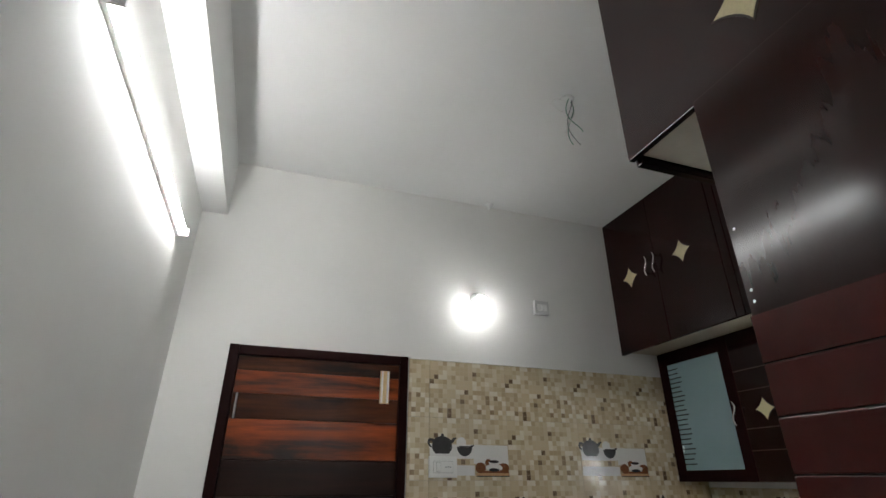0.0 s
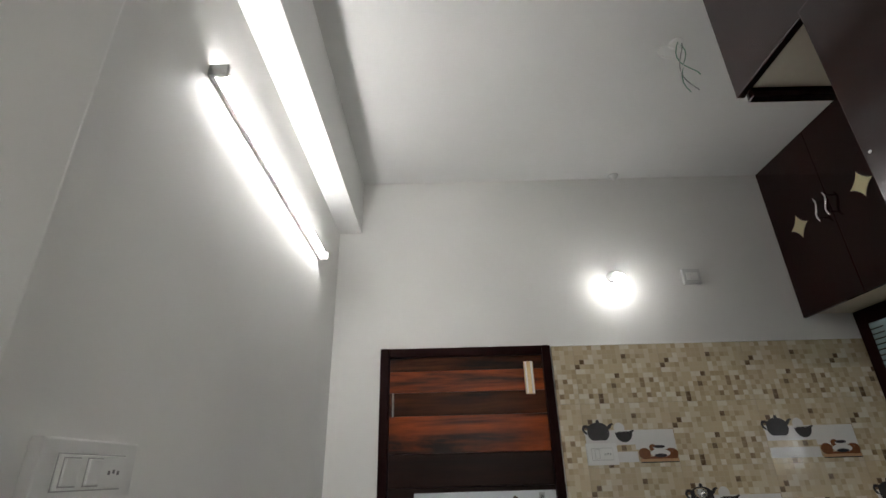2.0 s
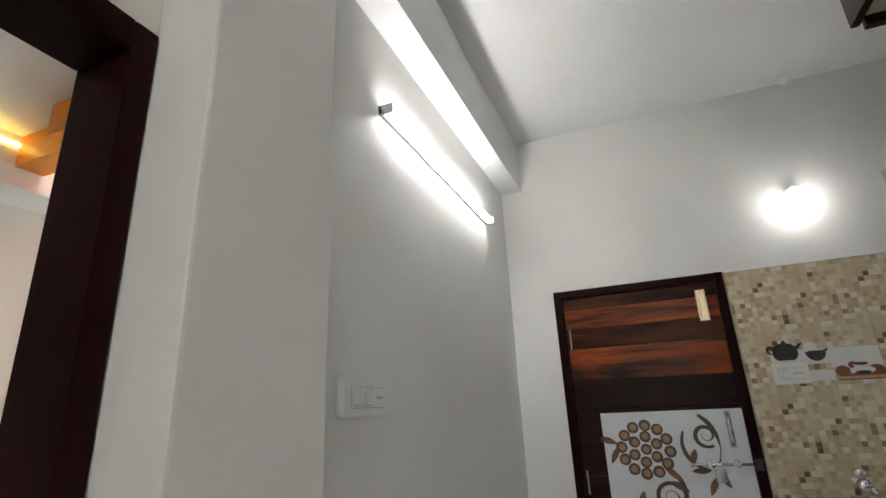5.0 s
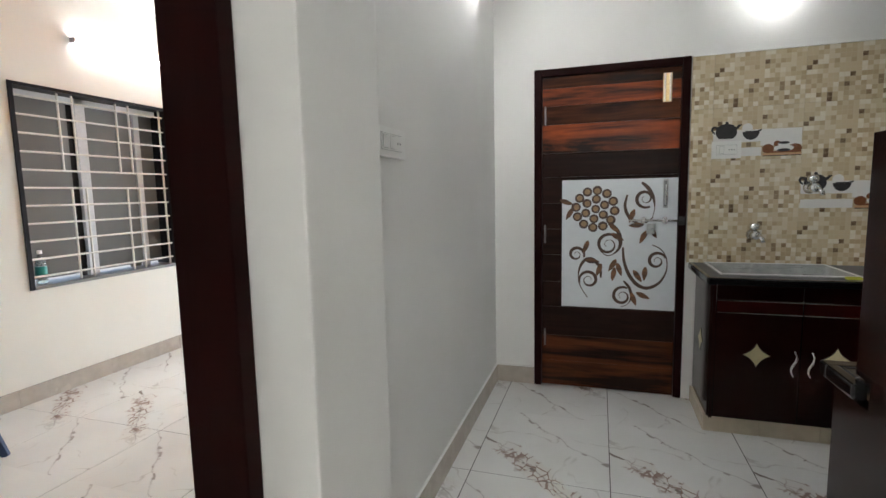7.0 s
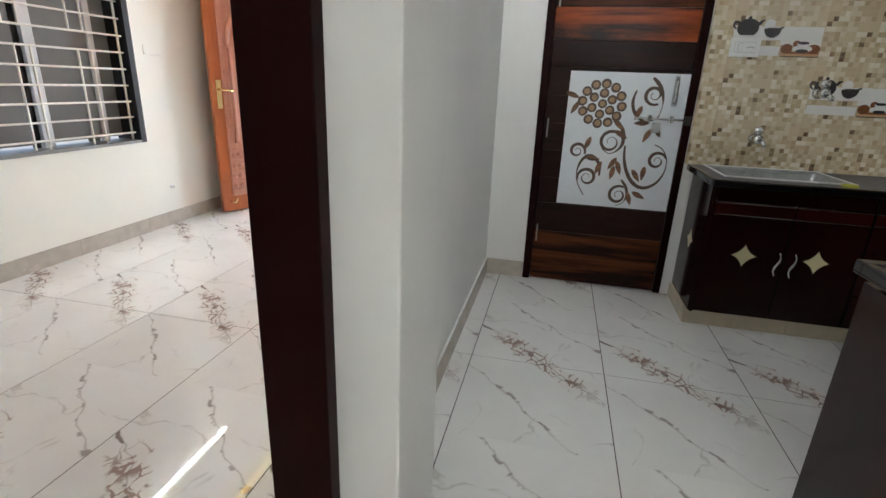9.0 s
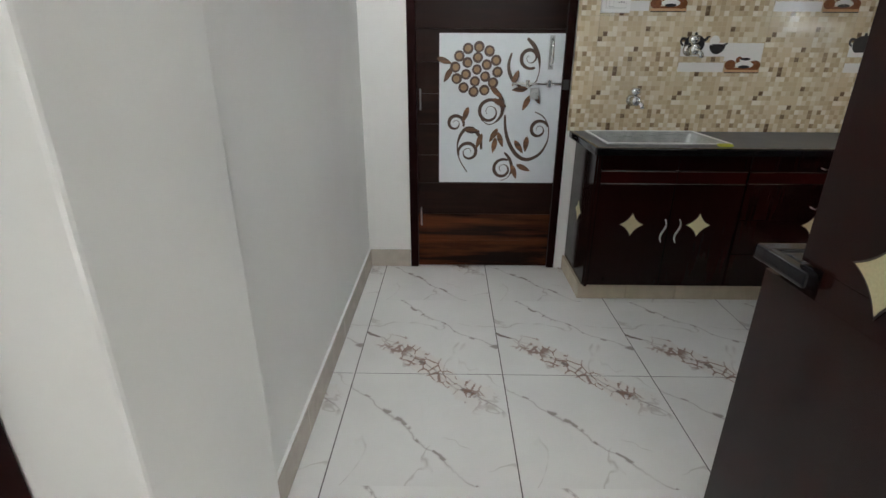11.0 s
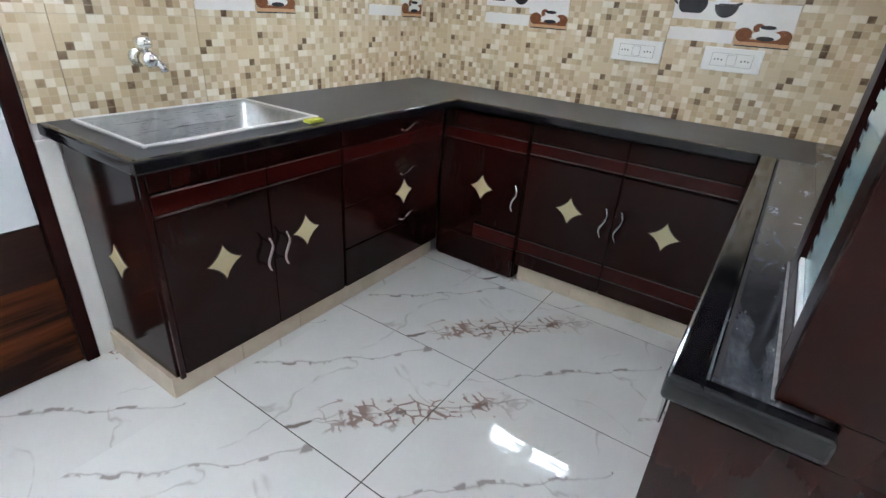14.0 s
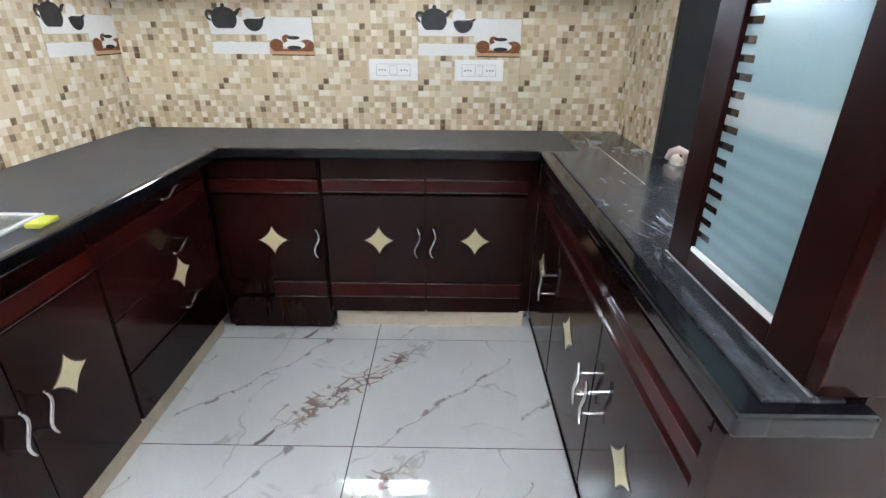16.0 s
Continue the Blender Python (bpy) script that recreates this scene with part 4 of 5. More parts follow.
def wall_tap(x, z, label):
    ob = thing("wall_tap", (x, YN - 0.01, z), label, "tap", "wall taps over the sink")
    y = YN - 0.0105
    part("body", lathe(bmesh.new(), [(0.030, 0.0), (0.031, -0.006), (0.018, -0.011), (0.017, -0.040), (0.024, -0.046), (0.026, -0.075), (0.020, -0.088), (0.006, -0.092)], (x, y, z), "y", 18), M_CHROME, ob, "", True)
    part("spout", tube(bmesh.new(), [(x + 0.004, y - 0.06, z - 0.004), (x + 0.018, y - 0.076, z - 0.010), (x + 0.028, y - 0.088, z - 0.022), (x + 0.030, y - 0.092, z - 0.038)], [0.014, 0.013, 0.012, 0.012], 12), M_CHROME, ob, "", True)
    part("knob", lathe(bmesh.new(), [(0.011, 0.016), (0.013, 0.030), (0.024, 0.034), (0.027, 0.046), (0.024, 0.060), (0.012, 0.066), (0.003, 0.067)], (x - 0.004, y - 0.055, z), "z", 16), M_CHROME, ob, "", True)


wall_tap(0.963, 0.985, "chrome wall tap above the sink")
wall_tap(1.22, 1.235, "chrome angle tap higher on the tiled wall")

# side panel and glass cabinet on the peninsula
def peninsula_tower():
    ob = thing("tall_side_panel", (0.73, 0.42, 0), "tall brown laminate end panel with star inlay and red boards", "panel")
    bm = one_box(0.706, 0.728, 0.215, 0.568, 1.356, 2.0995, bevel=0.002)
    part("board", bm, M_PANEL, ob)
    part("board", one_box(0.706, 0.728, 0.215, 0.640, 0.826, 1.355, bevel=0.002), M_PANEL, ob)
    part("board", one_box(0.7062, 0.7282, 0.215, 0.576, 0.7655, 0.8255), M_PANEL, ob)
    part("board", one_box(0.7062, 0.7282, 0.215, 0.735, 0.0, 0.765), M_PANEL, ob)
    part("base_end", one_box(0.7285, 0.744, 0.5945, 0.7325, 0.0, 0.742), M_PANEL, ob)
    for k in range(4):
        z1 = 1.642 - 0.080 * k
        part("red_board", one_box(0.701, 0.7065, 0.215, 0.5675, z1 - 0.078, z1, bevel=0.002), M_RED, ob)
    star(ob, "W", (0.7055, 0.444, 0.873), 0.068)
    for z in (1.80, 1.685, 1.665):
        part("screw_cap", lathe(bmesh.new(), [(0.003, 0.0), (0.002, -0.001)], (0.7055, 0.555, z), "x", 8), M_STEEL, ob)
    g = thing("glass_cabinet", (0.93, 0.5, COUNTER), "dark wood counter cabinet with frosted striped glass door", "cabinet")
    y0, x0, x1 = YS + 0.005, 0.730, 1.15
    for z0, z1, y1, bead in ((COUNTER - 0.008, 1.354, 0.615, True), (1.357, 2.09, 0.534, False)):
        bm = box(bmesh.new(), x0, x0 + 0.018, y0, y1, z0, z1)
        box(bm, x1 - 0.018, x1, y0, y1, z0, z1)
        box(bm, x0 + 0.018, x1 - 0.018, y0, y0 + 0.006, z0, z1)
        for z in (z0, (z0 + z1) / 2, z1 - 0.018):
            box(bm, x0 + 0.018, x1 - 0.018, y0 + 0.006, y1 - 0.02, z, z + 0.018)
        part("body", bm, M_DARK, g)
        part("shelf_edge", one_box(x0 + 0.019, x1 - 0.019, y1 - 0.0195, y1 - 0.002, (z0 + z1) / 2, (z0 + z1) / 2 + 0.045), M_PLASTIC, g, "white shelf edge")
        f0, f1 = y1 + 0.001, y1 + 0.021
        door = part("door", one_box(x0 + 0.082, x1 - 0.076, f0 + 0.006, f0 + 0.011, z0 + 0.01, z1 - 0.01), M_FROST, g, "pale blue frosted glass in a dark frame")
        part("stile", one_box(x0 + 0.002, x0 + 0.088, f0, f1, z0, z1 - 0.002, bevel=0.002), M_FRAME, door, "dark wood frame")
        part("stile", one_box(x1 - 0.082, x1, f0, f1, z0, z1 - 0.002, bevel=0.002), M_FRAME, door, "dark wood frame")
        part("rail", one_box(x0 + 0.0882, x1 - 0.0822, f0, f1, z0, z0 + (0.045 if bead else 0.012), bevel=0.002), M_FRAME, door, "dark wood frame")
        part("rail", one_box(x0 + 0.0882, x1 - 0.0822, f0, f1, z1 - (0.012 if bead else 0.075), z1 - 0.002, bevel=0.002), M_FRAME, door, "dark wood frame")
        if bead:
            part("glass_bead", one_box(x0 + 0.088, x1 - 0.082, f0 + 0.012, f1 - 0.002, z0 + 0.045, z0 + 0.053), M_PLASTIC, door)
        z, k = z0 + (0.075 if bead else 0.02), 0
        while z < z1 - 0.03:
            part("clear_stripe", one_box(x1 - 0.122 + 0.006 * math.sin(k * 1.7), x1 - 0.082, f0 + 0.0112, f0 + 0.0118, z, z + 0.011), M_CLEAR, door)
            z += 0.027
            k += 1


peninsula_tower()


# lofts and wall cabinets
def loft_south():
    c = thing("loft_cabinet", (1.6, 0.5, 2.07), "dark mahogany loft cabinet under the ceiling, cream underside", "loft cabinet")
    part("body", one_box(0.735, 1.86, YS + 0.003, 0.762, 2.113, ZC - 0.004, bevel=0.002), M_DARK, c)
    part("underside", one_box(0.737, 1.858, YS + 0.004, 0.757, 2.1055, 2.1125), M_UNDER, c, "cream underside board")
    side = part("side_panel", one_box(0.718, 0.7345, YS - 0.12, 0.784, 2.1, ZC - 0.004, bevel=0.002), M_PANEL, c)
    star(side, "W", (0.718, 0.41, 2.242), 0.07)
    for a, b in ((0.74, 1.295), (1.30, 1.855)):
        dd = part("door", one_box(a, b, 0.763, 0.784, 2.088, ZC - 0.01, bevel=0.002), M_DARK, c)
        star(dd, "N", ((a + b) / 2, 0.784, 2.5))
        handle(dd, "N", (1.25 if a < 1 else 1.345, 0.784, 2.45), 0.13)


loft_south()


def loft_east():
    c = thing("loft_cabinet", (2.2, 2.0, 2.085), "dark mahogany loft cabinet on the end wall with star inlays", "loft cabinet")
    xf = 2.0
    part("body", one_box(xf, XE - 0.005, 1.56, YN - 0.005, 2.112, ZC - 0.004, bevel=0.002), M_DARK, c)
    part("underside", one_box(xf + 0.002, XE - 0.006, 1.565, YN - 0.006, 2.104, 2.1115), M_UNDER, c, "cream underside board")
    face_board(c, "side_lip", "W", (xf, 0, 0), -1.577, -1.535, 2.082, ZC - 0.006, 0.020)
    for y1, y0, s, h in ((2.468, 2.055, 2.278, 2.105), (2.051, 1.63, 1.858, 2.04)):
        dd = face_board(c, "door", "W", (xf, 0, 0), -y1, -y0, 2.082, ZC - 0.006, 0.020)
        star(dd, "W", (xf - 0.02, s, 2.525), 0.062)
        handle(dd, "W", (xf - 0.02, h, 2.53), 0.125)
    face_board(c, "door", "W", (xf, 0, 0), -1.626, -1.58, 2.082, ZC - 0.006, 0.020)


loft_east()


def wall_cabinet():
    c = thing("wall_cabinet", (2.36, 2.1, 1.384), "dark wall cabinet with frosted glass door and star door", "cabinet")
    x0, z0, z1 = 2.258, 1.386, 2.1035
    part("body", one_box(x0, XE - 0.013, 1.735, YN - 0.013, z0, z1, bevel=0.002), M_DARK, c)
    y1, y0 = YN - 0.014, 1.948
    dd = part("door", one_box(x0 - 0.012, x0 - 0.007, y0 + 0.056, y1 - 0.056, z0 + 0.052, z1 - 0.072), M_FROST, c, "pale frosted glass in a dark frame")
    for n, a in (("stile", (y0, y0 + 0.062, z0, z1 - 0.002)), ("stile", (y1 - 0.062, y1, z0, z1 - 0.002)),
                 ("rail", (y0 + 0.0622, y1 - 0.0622, z0, z0 + 0.057)), ("rail", (y0 + 0.0622, y1 - 0.0622, z1 - 0.078, z1 - 0.002))):
        part(n, one_box(x0 - 0.02, x0 - 0.0005, *a, bevel=0.002), M_FRAME, dd, "dark wood frame")
    k, z = 0, z0 + 0.085
    while z < z1 - 0.1:
        part("clear_stripe", one_box(x0 - 0.0128, x0 - 0.0122, y1 - 0.062 - 0.085 + 0.012 * math.sin(k * 1.7), y1 - 0.062, z, z + 0.006), M_CLEAR, dd)
        z += 0.026
        k += 1
    handle(dd, "W", (x0 - 0.02, y0 + 0.022, 1.70), 0.12)
    d2 = face_board(c, "door", "W", (x0, 0, 0), -1.944, -1.738, z0, z1 - 0.002, 0.020, M_DARK)
    star(d2, "W", (x0 - 0.02, 1.815, 1.708), 0.05)
    for v in (1.52, 1.62, 1.80, 1.90):
        face_board(d2, "rib", "W", (x0, 0, 0), -1.944, -1.738, v, v + 0.006, 0.0235, M_RIB)


wall_cabinet()


def corner_wall_cabinet():
    c = thing("wall_cabinet", (2.36, 0.73, 1.40), "dark mahogany wall cabinet beside the small window", "cabinet")
    part("body", one_box(2.258, XE - 0.013, YS + 0.02, 1.10, 1.40, 2.10, bevel=0.002), M_DARK, c)
    for y1, y0 in ((1.098, 0.73), (0.726, 0.36)):
        dd = face_board(c, "door", "W", (2.258, 0, 0), -y1, -y0, 1.402, 2.098, 0.018)
        star(dd, "W", (2.24, (y0 + y1) / 2, 1.70), 0.05)


corner_wall_cabinet()
# small kitchen window in the end wall
def end_window():
    y0, y1, z0, z1 = E_WIN
    win = thing("window_2", (XE + 0.05, (y0 + y1) / 2, z0), "small bright two-pane window with white bars", "window")
    win["kind"] = "structure"
    bm = bmesh.new()
    for a in ((y0, y0 + 0.02), ((y0 + y1) / 2 - 0.035, (y0 + y1) / 2 + 0.035), (y1 - 0.02, y1)):
        box(bm, XE + 0.04, XE + 0.07, a[0], a[1], z0, z1)
    for z in (z0, z1 - 0.02):
        box(bm, XE + 0.041, XE + 0.069, y0, y1, z, z + 0.02)
    part("window_frame", bm, M_PLASTIC, win)
    for k in range(5):
        y = y0 + 0.1 * (k + 1)
        part("bar", one_box(XE + 0.05, XE + 0.056, y - 0.006, y + 0.006, z0 + 0.02, z1 - 0.02), M_PLASTIC, win)
    part("bar", one_box(XE + 0.05, XE + 0.056, y0, y1, (z0 + z1) / 2 - 0.008, (z0 + z1) / 2 + 0.008), M_PLASTIC, win)


end_window()
solid("backdrop_east", one_box(XE + 0.6, XE + 0.62, 0.2, 2.8, 0.6, 2.6), M_DAY, "bright daylight outside the small window", "backdrop", "structure")


# ---- lights ----
def tube_light(name, x, y0, y1, z, mat, out=1.0, label="lit white LED batten tube on the wall"):
    ob = thing(name, (x, (y0 + y1) / 2, z), label, "tube light")
    s = out
    part("batten", one_box(min(x, x + 0.014 * s), max(x, x + 0.014 * s), y0, y1, z - 0.012, z + 0.012, bevel=0.002), M_PLASTIC, ob)
    part("tube", tube(bmesh.new(), [(x + 0.026 * s, y0 + 0.012, z + 0.006), (x + 0.026 * s, y1 - 0.012, z + 0.006)], 0.014, 12), mat, ob, "glowing tube", True)
    for y in (y0, y1 - 0.012):
        part("end_cap", one_box(min(x, x + 0.05 * s), max(x, x + 0.05 * s), y, y + 0.0118, z - 0.014, z + 0.021, bevel=0.003), M_PLATE, ob)


tube_light("tube_light", XW, 0.89, 2.055, 2.318, M_TUBE)


def wall_bulb(x, y, z, out, mat, label="glowing LED bulb in a white wall holder"):
    ob = thing("bulb_lamp", (x, y, z), label, "wall lamp")
    d = Vector(out)
    hold = Vector((x, y, z))
    pts = [hold, hold + d * 0.012, hold + d * 0.03 + Vector((0, 0, 0.005)), hold + d * 0.065 + Vector((0, 0, -0.012))]
    part("holder", tube(bmesh.new(), pts, [0.032, 0.03, 0.019, 0.020], 16), M_PLASTIC, ob, "", True)
    tip = pts[-1]
    a = (d * 0.75 + Vector((0, 0, -0.65))).normalized()
    prof = [(0.014, 0.0), (0.018, 0.02), (0.028, 0.045), (0.031, 0.065), (0.026, 0.085), (0.012, 0.096), (0.002, 0.099)]
    part("bulb", tube(bmesh.new(), [tip + a * h for r, h in prof], [r for r, h in prof], 16), mat, ob, "glowing white bulb", True)


wall_bulb(1.017, YN, 2.341, (0, -1, 0), M_BULB)


def switch_plate(at, face, w, h, label, switches=1, sockets=1, thick=0.012, mat=M_PLASTIC):
    f = FACES[face](at)
    ob = thing("switch_board", at, label, "switch")
    face_board(ob, "plate", face, at, -w / 2, w / 2, -h / 2, h / 2, thick, mat, 0.003)
    inset = face_board(ob, "module", face, at, -w * 0.34, w * 0.34, -h * 0.26, h * 0.26, thick + 0.003, M_PLASTIC, 0.001)
    # grey boards round module and rockers give their shade lines as colour
    face_board(inset, "shadow_gap", face, at, -w * 0.35, w * 0.35, -h * 0.28, h * 0.28, thick + 0.0008, M_SEAM, 0.0)
    n = switches + sockets
    for k in range(n):
        u = -w * 0.34 + w * 0.68 * (k + 0.5) / n
        if (k == 1 if n == 3 and switches == 1 else k < switches):
            face_board(ob, "rocker", face, at, u - w * 0.07, u + w * 0.07, -h * 0.2, h * 0.2, thick + 0.007, M_PLASTIC, 0.002)
            face_board(ob, "rocker_gap", face, at, u - w * 0.08, u + w * 0.08, -h * 0.22, h * 0.22, thick + 0.0036, M_SEAM, 0.0)
        else:
            for du, dv in ((-0.012, -0.012), (0.012, -0.012), (0, 0.014)):
                face_board(ob, "socket_hole", face, at, u + du - 0.0028, u + du + 0.0028, h * 0.9 * dv * 8 / 1.0 * 0.1 - 0.003, h * 0.9 * dv * 8 * 0.1 + 0.003, thick + 0.0036, M_SOCKET, 0.0)


switch_plate((0.817, YN - 0.0105, 1.452), "S", 0.145, 0.095, "white switch plate on the tiled wall", 1, 1)
switch_plate((1.444, YN, 2.328), "S", 0.095, 0.085, "square white switch plate high on the wall", 1, 0, 0.02, M_PLATE)
switch_plate((XE - 0.0105, 1.318, 1.07), "W", 0.205, 0.085, "white switch and socket plate on the tiles", 1, 2)
switch_plate((XE - 0.0105, 0.957, 1.07), "W", 0.205, 0.085, "white switch and socket plate on the tiles", 1, 2)
switch_plate((XW, 0.792, 1.407), "E", 0.228, 0.092, "white switch board with socket on the wall", 2, 1, 0.02)


# loose wires on the ceiling
def ceiling_wires():
    ob = thing("ceiling_wires", (1.065, 1.445, ZC), "loose white and green wires hanging from a ceiling hook", "wires")
    w_mat, g_mat = M_PLASTIC, plain("green_wire", (0.10, 0.26, 0.17), 0.4)
    b_mat = plain("grey_wire", (0.25, 0.26, 0.25), 0.5)
    c = Vector((1.070, 1.452, ZC))
    part("hook", lathe(bmesh.new(), [(0.03, 0), (0.032, -0.004), (0.02, -0.008), (0.004, -0.009)], c, "z", 14), w_mat, ob, "", True)
    loop = [c + Vector((-0.04 + 0.045 * math.cos(a), 0.0, -0.05 + 0.035 * math.sin(a))) for a in [math.radians(-20 + 300 * k / 16) for k in range(17)]]
    part("wire", tube(bmesh.new(), loop, 0.0025, 6), w_mat, ob, "white wire loop", True)
    for k, (mat, dx, dy, l) in enumerate(((w_mat, 0.0, 0.0, 0.20), (g_mat, 0.02, 0.01, 0.24), (b_mat, 0.012, -0.012, 0.26), (g_mat, 0.03, 0.0, 0.18))):
        pts = [c + Vector((dx * t + 0.022 * math.sin(t * 5 + k), dy * t + 0.012 * math.cos(t * 6 + k), -l * t)) for t in [j / 10 for j in range(11)]]
        part("wire", tube(bmesh.new(), pts, 0.0022, 6), mat, ob, "", True)
    stub = thing("ceiling_hook", (1.12, YN - 0.03, ZC), "small plaster-covered hook at the ceiling edge", "hook")
    part("stub", lathe(bmesh.new(), [(0.03, 0), (0.028, -0.01), (0.012, -0.016), (0.010, -0.03), (0.003, -0.033)], (1.12, YN - 0.03, ZC), "z", 10), M_CEIL, stub, "", True)


ceiling_wires()

# black granite lining of the serving opening, and the sandals left on it
op = solid("serving_opening_frame", box(box(bmesh.new(), 1.962, 1.984, 0.19, YS + 0.018, COUNTER + 0.001, 2.05), 1.1, 1.9615, 0.19, YS + 0.016, 2.03, 2.052), M_LINING, "black granite lining of the serving opening", "opening frame", "structure")


def sandal(x, y, turn, label):
    ob = thing("sandal", (x, y, COUNTER + 0.001), label, "sandal", "sandals on the worktop")
    ob.rotation_euler, ob.scale = (0, 0, radians(turn)), (0.75, 0.75, 0.75)
    bm = bmesh.new()
    outl = [(0.045 * (0.75 + 0.25 * math.cos(a * 2)) * math.sin(a) * (1.12 if math.cos(a) > 0 else 0.85), 0.11 * math.cos(a)) for a in [2 * math.pi * k / 24 for k in range(24)]]
    plate(bm, outl, lambda u, v, w: Vector((u, v, w)), 0.018)
    so = new("sole", finish(bm, "sole", plain("cream_sole", (0.66, 0.60, 0.50), 0.6)))
    so.parent = ob
    st = new("strap", finish(tube(bmesh.new(), [(-0.04, 0.03, 0.012), (-0.03, 0.035, 0.045), (0.0, 0.04, 0.058), (0.03, 0.035, 0.045), (0.04, 0.03, 0.012)], [0.012, 0.016, 0.018, 0.016, 0.012], 8), "strap", plain("pale_strap", (0.52, 0.42, 0.38), 0.6), True))
    st.parent = ob


sandal(1.915, 0.30, 75, "cream sandal with a pale strap lying on granite")
sandal(1.85, 0.26, 60, "cream sandal with a pale strap lying on granite")

# scouring pad by the sink
sp = thing("scouring_pad", (1.25, 1.985, COUNTER + 0.001), "yellow-green scouring pad by the sink rim", "scouring pad")
part("pad", one_box(1.222, 1.282, 1.972, 2.008, COUNTER + 0.001, COUNTER + 0.013, bevel=0.004), plain("yellow_green_pad", (0.50, 0.52, 0.06), 0.9, grain=300, vary=0.3), sp)

# ---- living room ----
def doorway():
    d = thing("door_2", (X_DOOR - 0.06, -0.3, 0), "open doorway with a dark varnished wooden frame", "door frame")
    d["kind"] = "structure"
    a, b = X_DOOR - 0.124, X_DOOR + 0.008
    part("jamb", one_box(a, b, 0.068, Y_FACE - 0.003, 0, 1.99, bevel=0.003), M_FRAME, d)
    part("jamb", one_box(a, b, -0.90, -0.846, 0, 1.99, bevel=0.003), M_FRAME, d)
    part("head", one_box(a, b, -0.8455, 0.0675, 1.935, 1.99, bevel=0.003), M_FRAME, d)


doorway()


def living_window():
    y0, y1, z0, z1 = 1.44, 2.56, 0.712, 1.956
    win = thing("window_1", (X_LR, (y0 + y1) / 2, z0), "barred window with white grille and grey sliding panes", "window")
    win["kind"] = "structure"
    stone = plain("grey_sill_stone", (0.22, 0.22, 0.22), 0.4, grain=20, vary=0.2)
    black = plain("black_frame_stone", (0.016, 0.016, 0.02), 0.4, spec=0.2)
    bm = bmesh.new()
    box(bm, X_LR - 0.198, X_LR + 0.012, y0 - 0.01, y0 + 0.014, z0 - 0.014, z1 + 0.012)
    box(bm, X_LR - 0.198, X_LR + 0.012, y1 - 0.014, y1 + 0.035, z0 - 0.014, z1 + 0.012)
    box(bm, X_LR - 0.198, X_LR + 0.012, y0 + 0.014, y1 - 0.014, z1 - 0.008, z1 + 0.012)
    part("window_frame", bm, black, win, "black stone window surround")
    part("window_sill", one_box(X_LR - 0.198, X_LR + 0.014, y0 + 0.0145, y1 - 0.0145, z0 - 0.014, z0 + 0.006), stone, win)
    bar = plain("white_bar_paint", (0.74, 0.72, 0.67), 0.4)
    xg = X_LR - 0.035
    n = 11
    for k in range(n):
        z = z0 + 0.06 + (z1 - z0 - 0.12) * k / (n - 1)
        part("bar", tube(bmesh.new(), [(xg, y0 + 0.014, z), (xg, y1 - 0.014, z)], 0.007, 6), bar, win)
    zm0, zm1 = z0 + 0.06 + (z1 - z0 - 0.12) * 5 / 10, z0 + 0.06 + (z1 - z0 - 0.12) * 6 / 10
    for f in (0.30, 0.385, 0.665, 0.755):
        y = y0 + (y1 - y0) * f
        part("upright_bar", tube(bmesh.new(), [(xg, y - 0.04, zm1), (xg, y - 0.04, z1 - 0.01)], 0.007, 6), bar, win)
        part("upright_bar", tube(bmesh.new(), [(xg, y, z0 + 0.006), (xg, y, zm0)], 0.007, 6), bar, win)
    part("upright_bar", tube(bmesh.new(), [(xg, y1 - 0.045, z0 + 0.006), (xg, y1 - 0.045, z1 - 0.01)], 0.008, 6), bar, win)
    alu = plain("white_aluminium", (0.66, 0.67, 0.69), 0.35)
    pane = plain("grey_blind_glass", (0.20, 0.20, 0.195), 0.25, grain=4, vary=0.1)
    xs = X_LR - 0.13
    part("pane", one_box(xs, xs + 0.006, y0 + 0.0145, y0 + 0.408, z0 + 0.03, z1 - 0.04), pane, win)
    part("pane", one_box(xs - 0.03, xs - 0.024, y0 + 0.42, y1 - 0.0145, z0 + 0.03, z1 - 0.04), pane, win)
    part("sash", one_box(xs - 0.01, xs + 0.02, y0 + 0.46, y0 + 0.53, z0 + 0.006, z1 - 0.01, bevel=0.003), alu, win)
    part("sash", one_box(xs - 0.04, xs - 0.01, y1 - 0.19, y1 - 0.14, z0 + 0.006, z1 - 0.01, bevel=0.003), alu, win)
    part("sash", one_box(xs - 0.02, xs + 0.02, y0 + 0.0145, y1 - 0.0145, z1 - 0.05, z1 - 0.008, bevel=0.003), alu, win)
    part("gap", one_box(xs - 0.02, xs - 0.012, y0 + 0.41, y0 + 0.459, z0 + 0.006, z1 - 0.01), M_GAP, win)
    part("curtain", one_box(xs - 0.06, xs - 0.05, y1 - 0.28, y1 - 0.19, z0 + 0.006, z1 - 0.01), plain("olive_curtain", (0.16, 0.15, 0.11), 0.8), win)


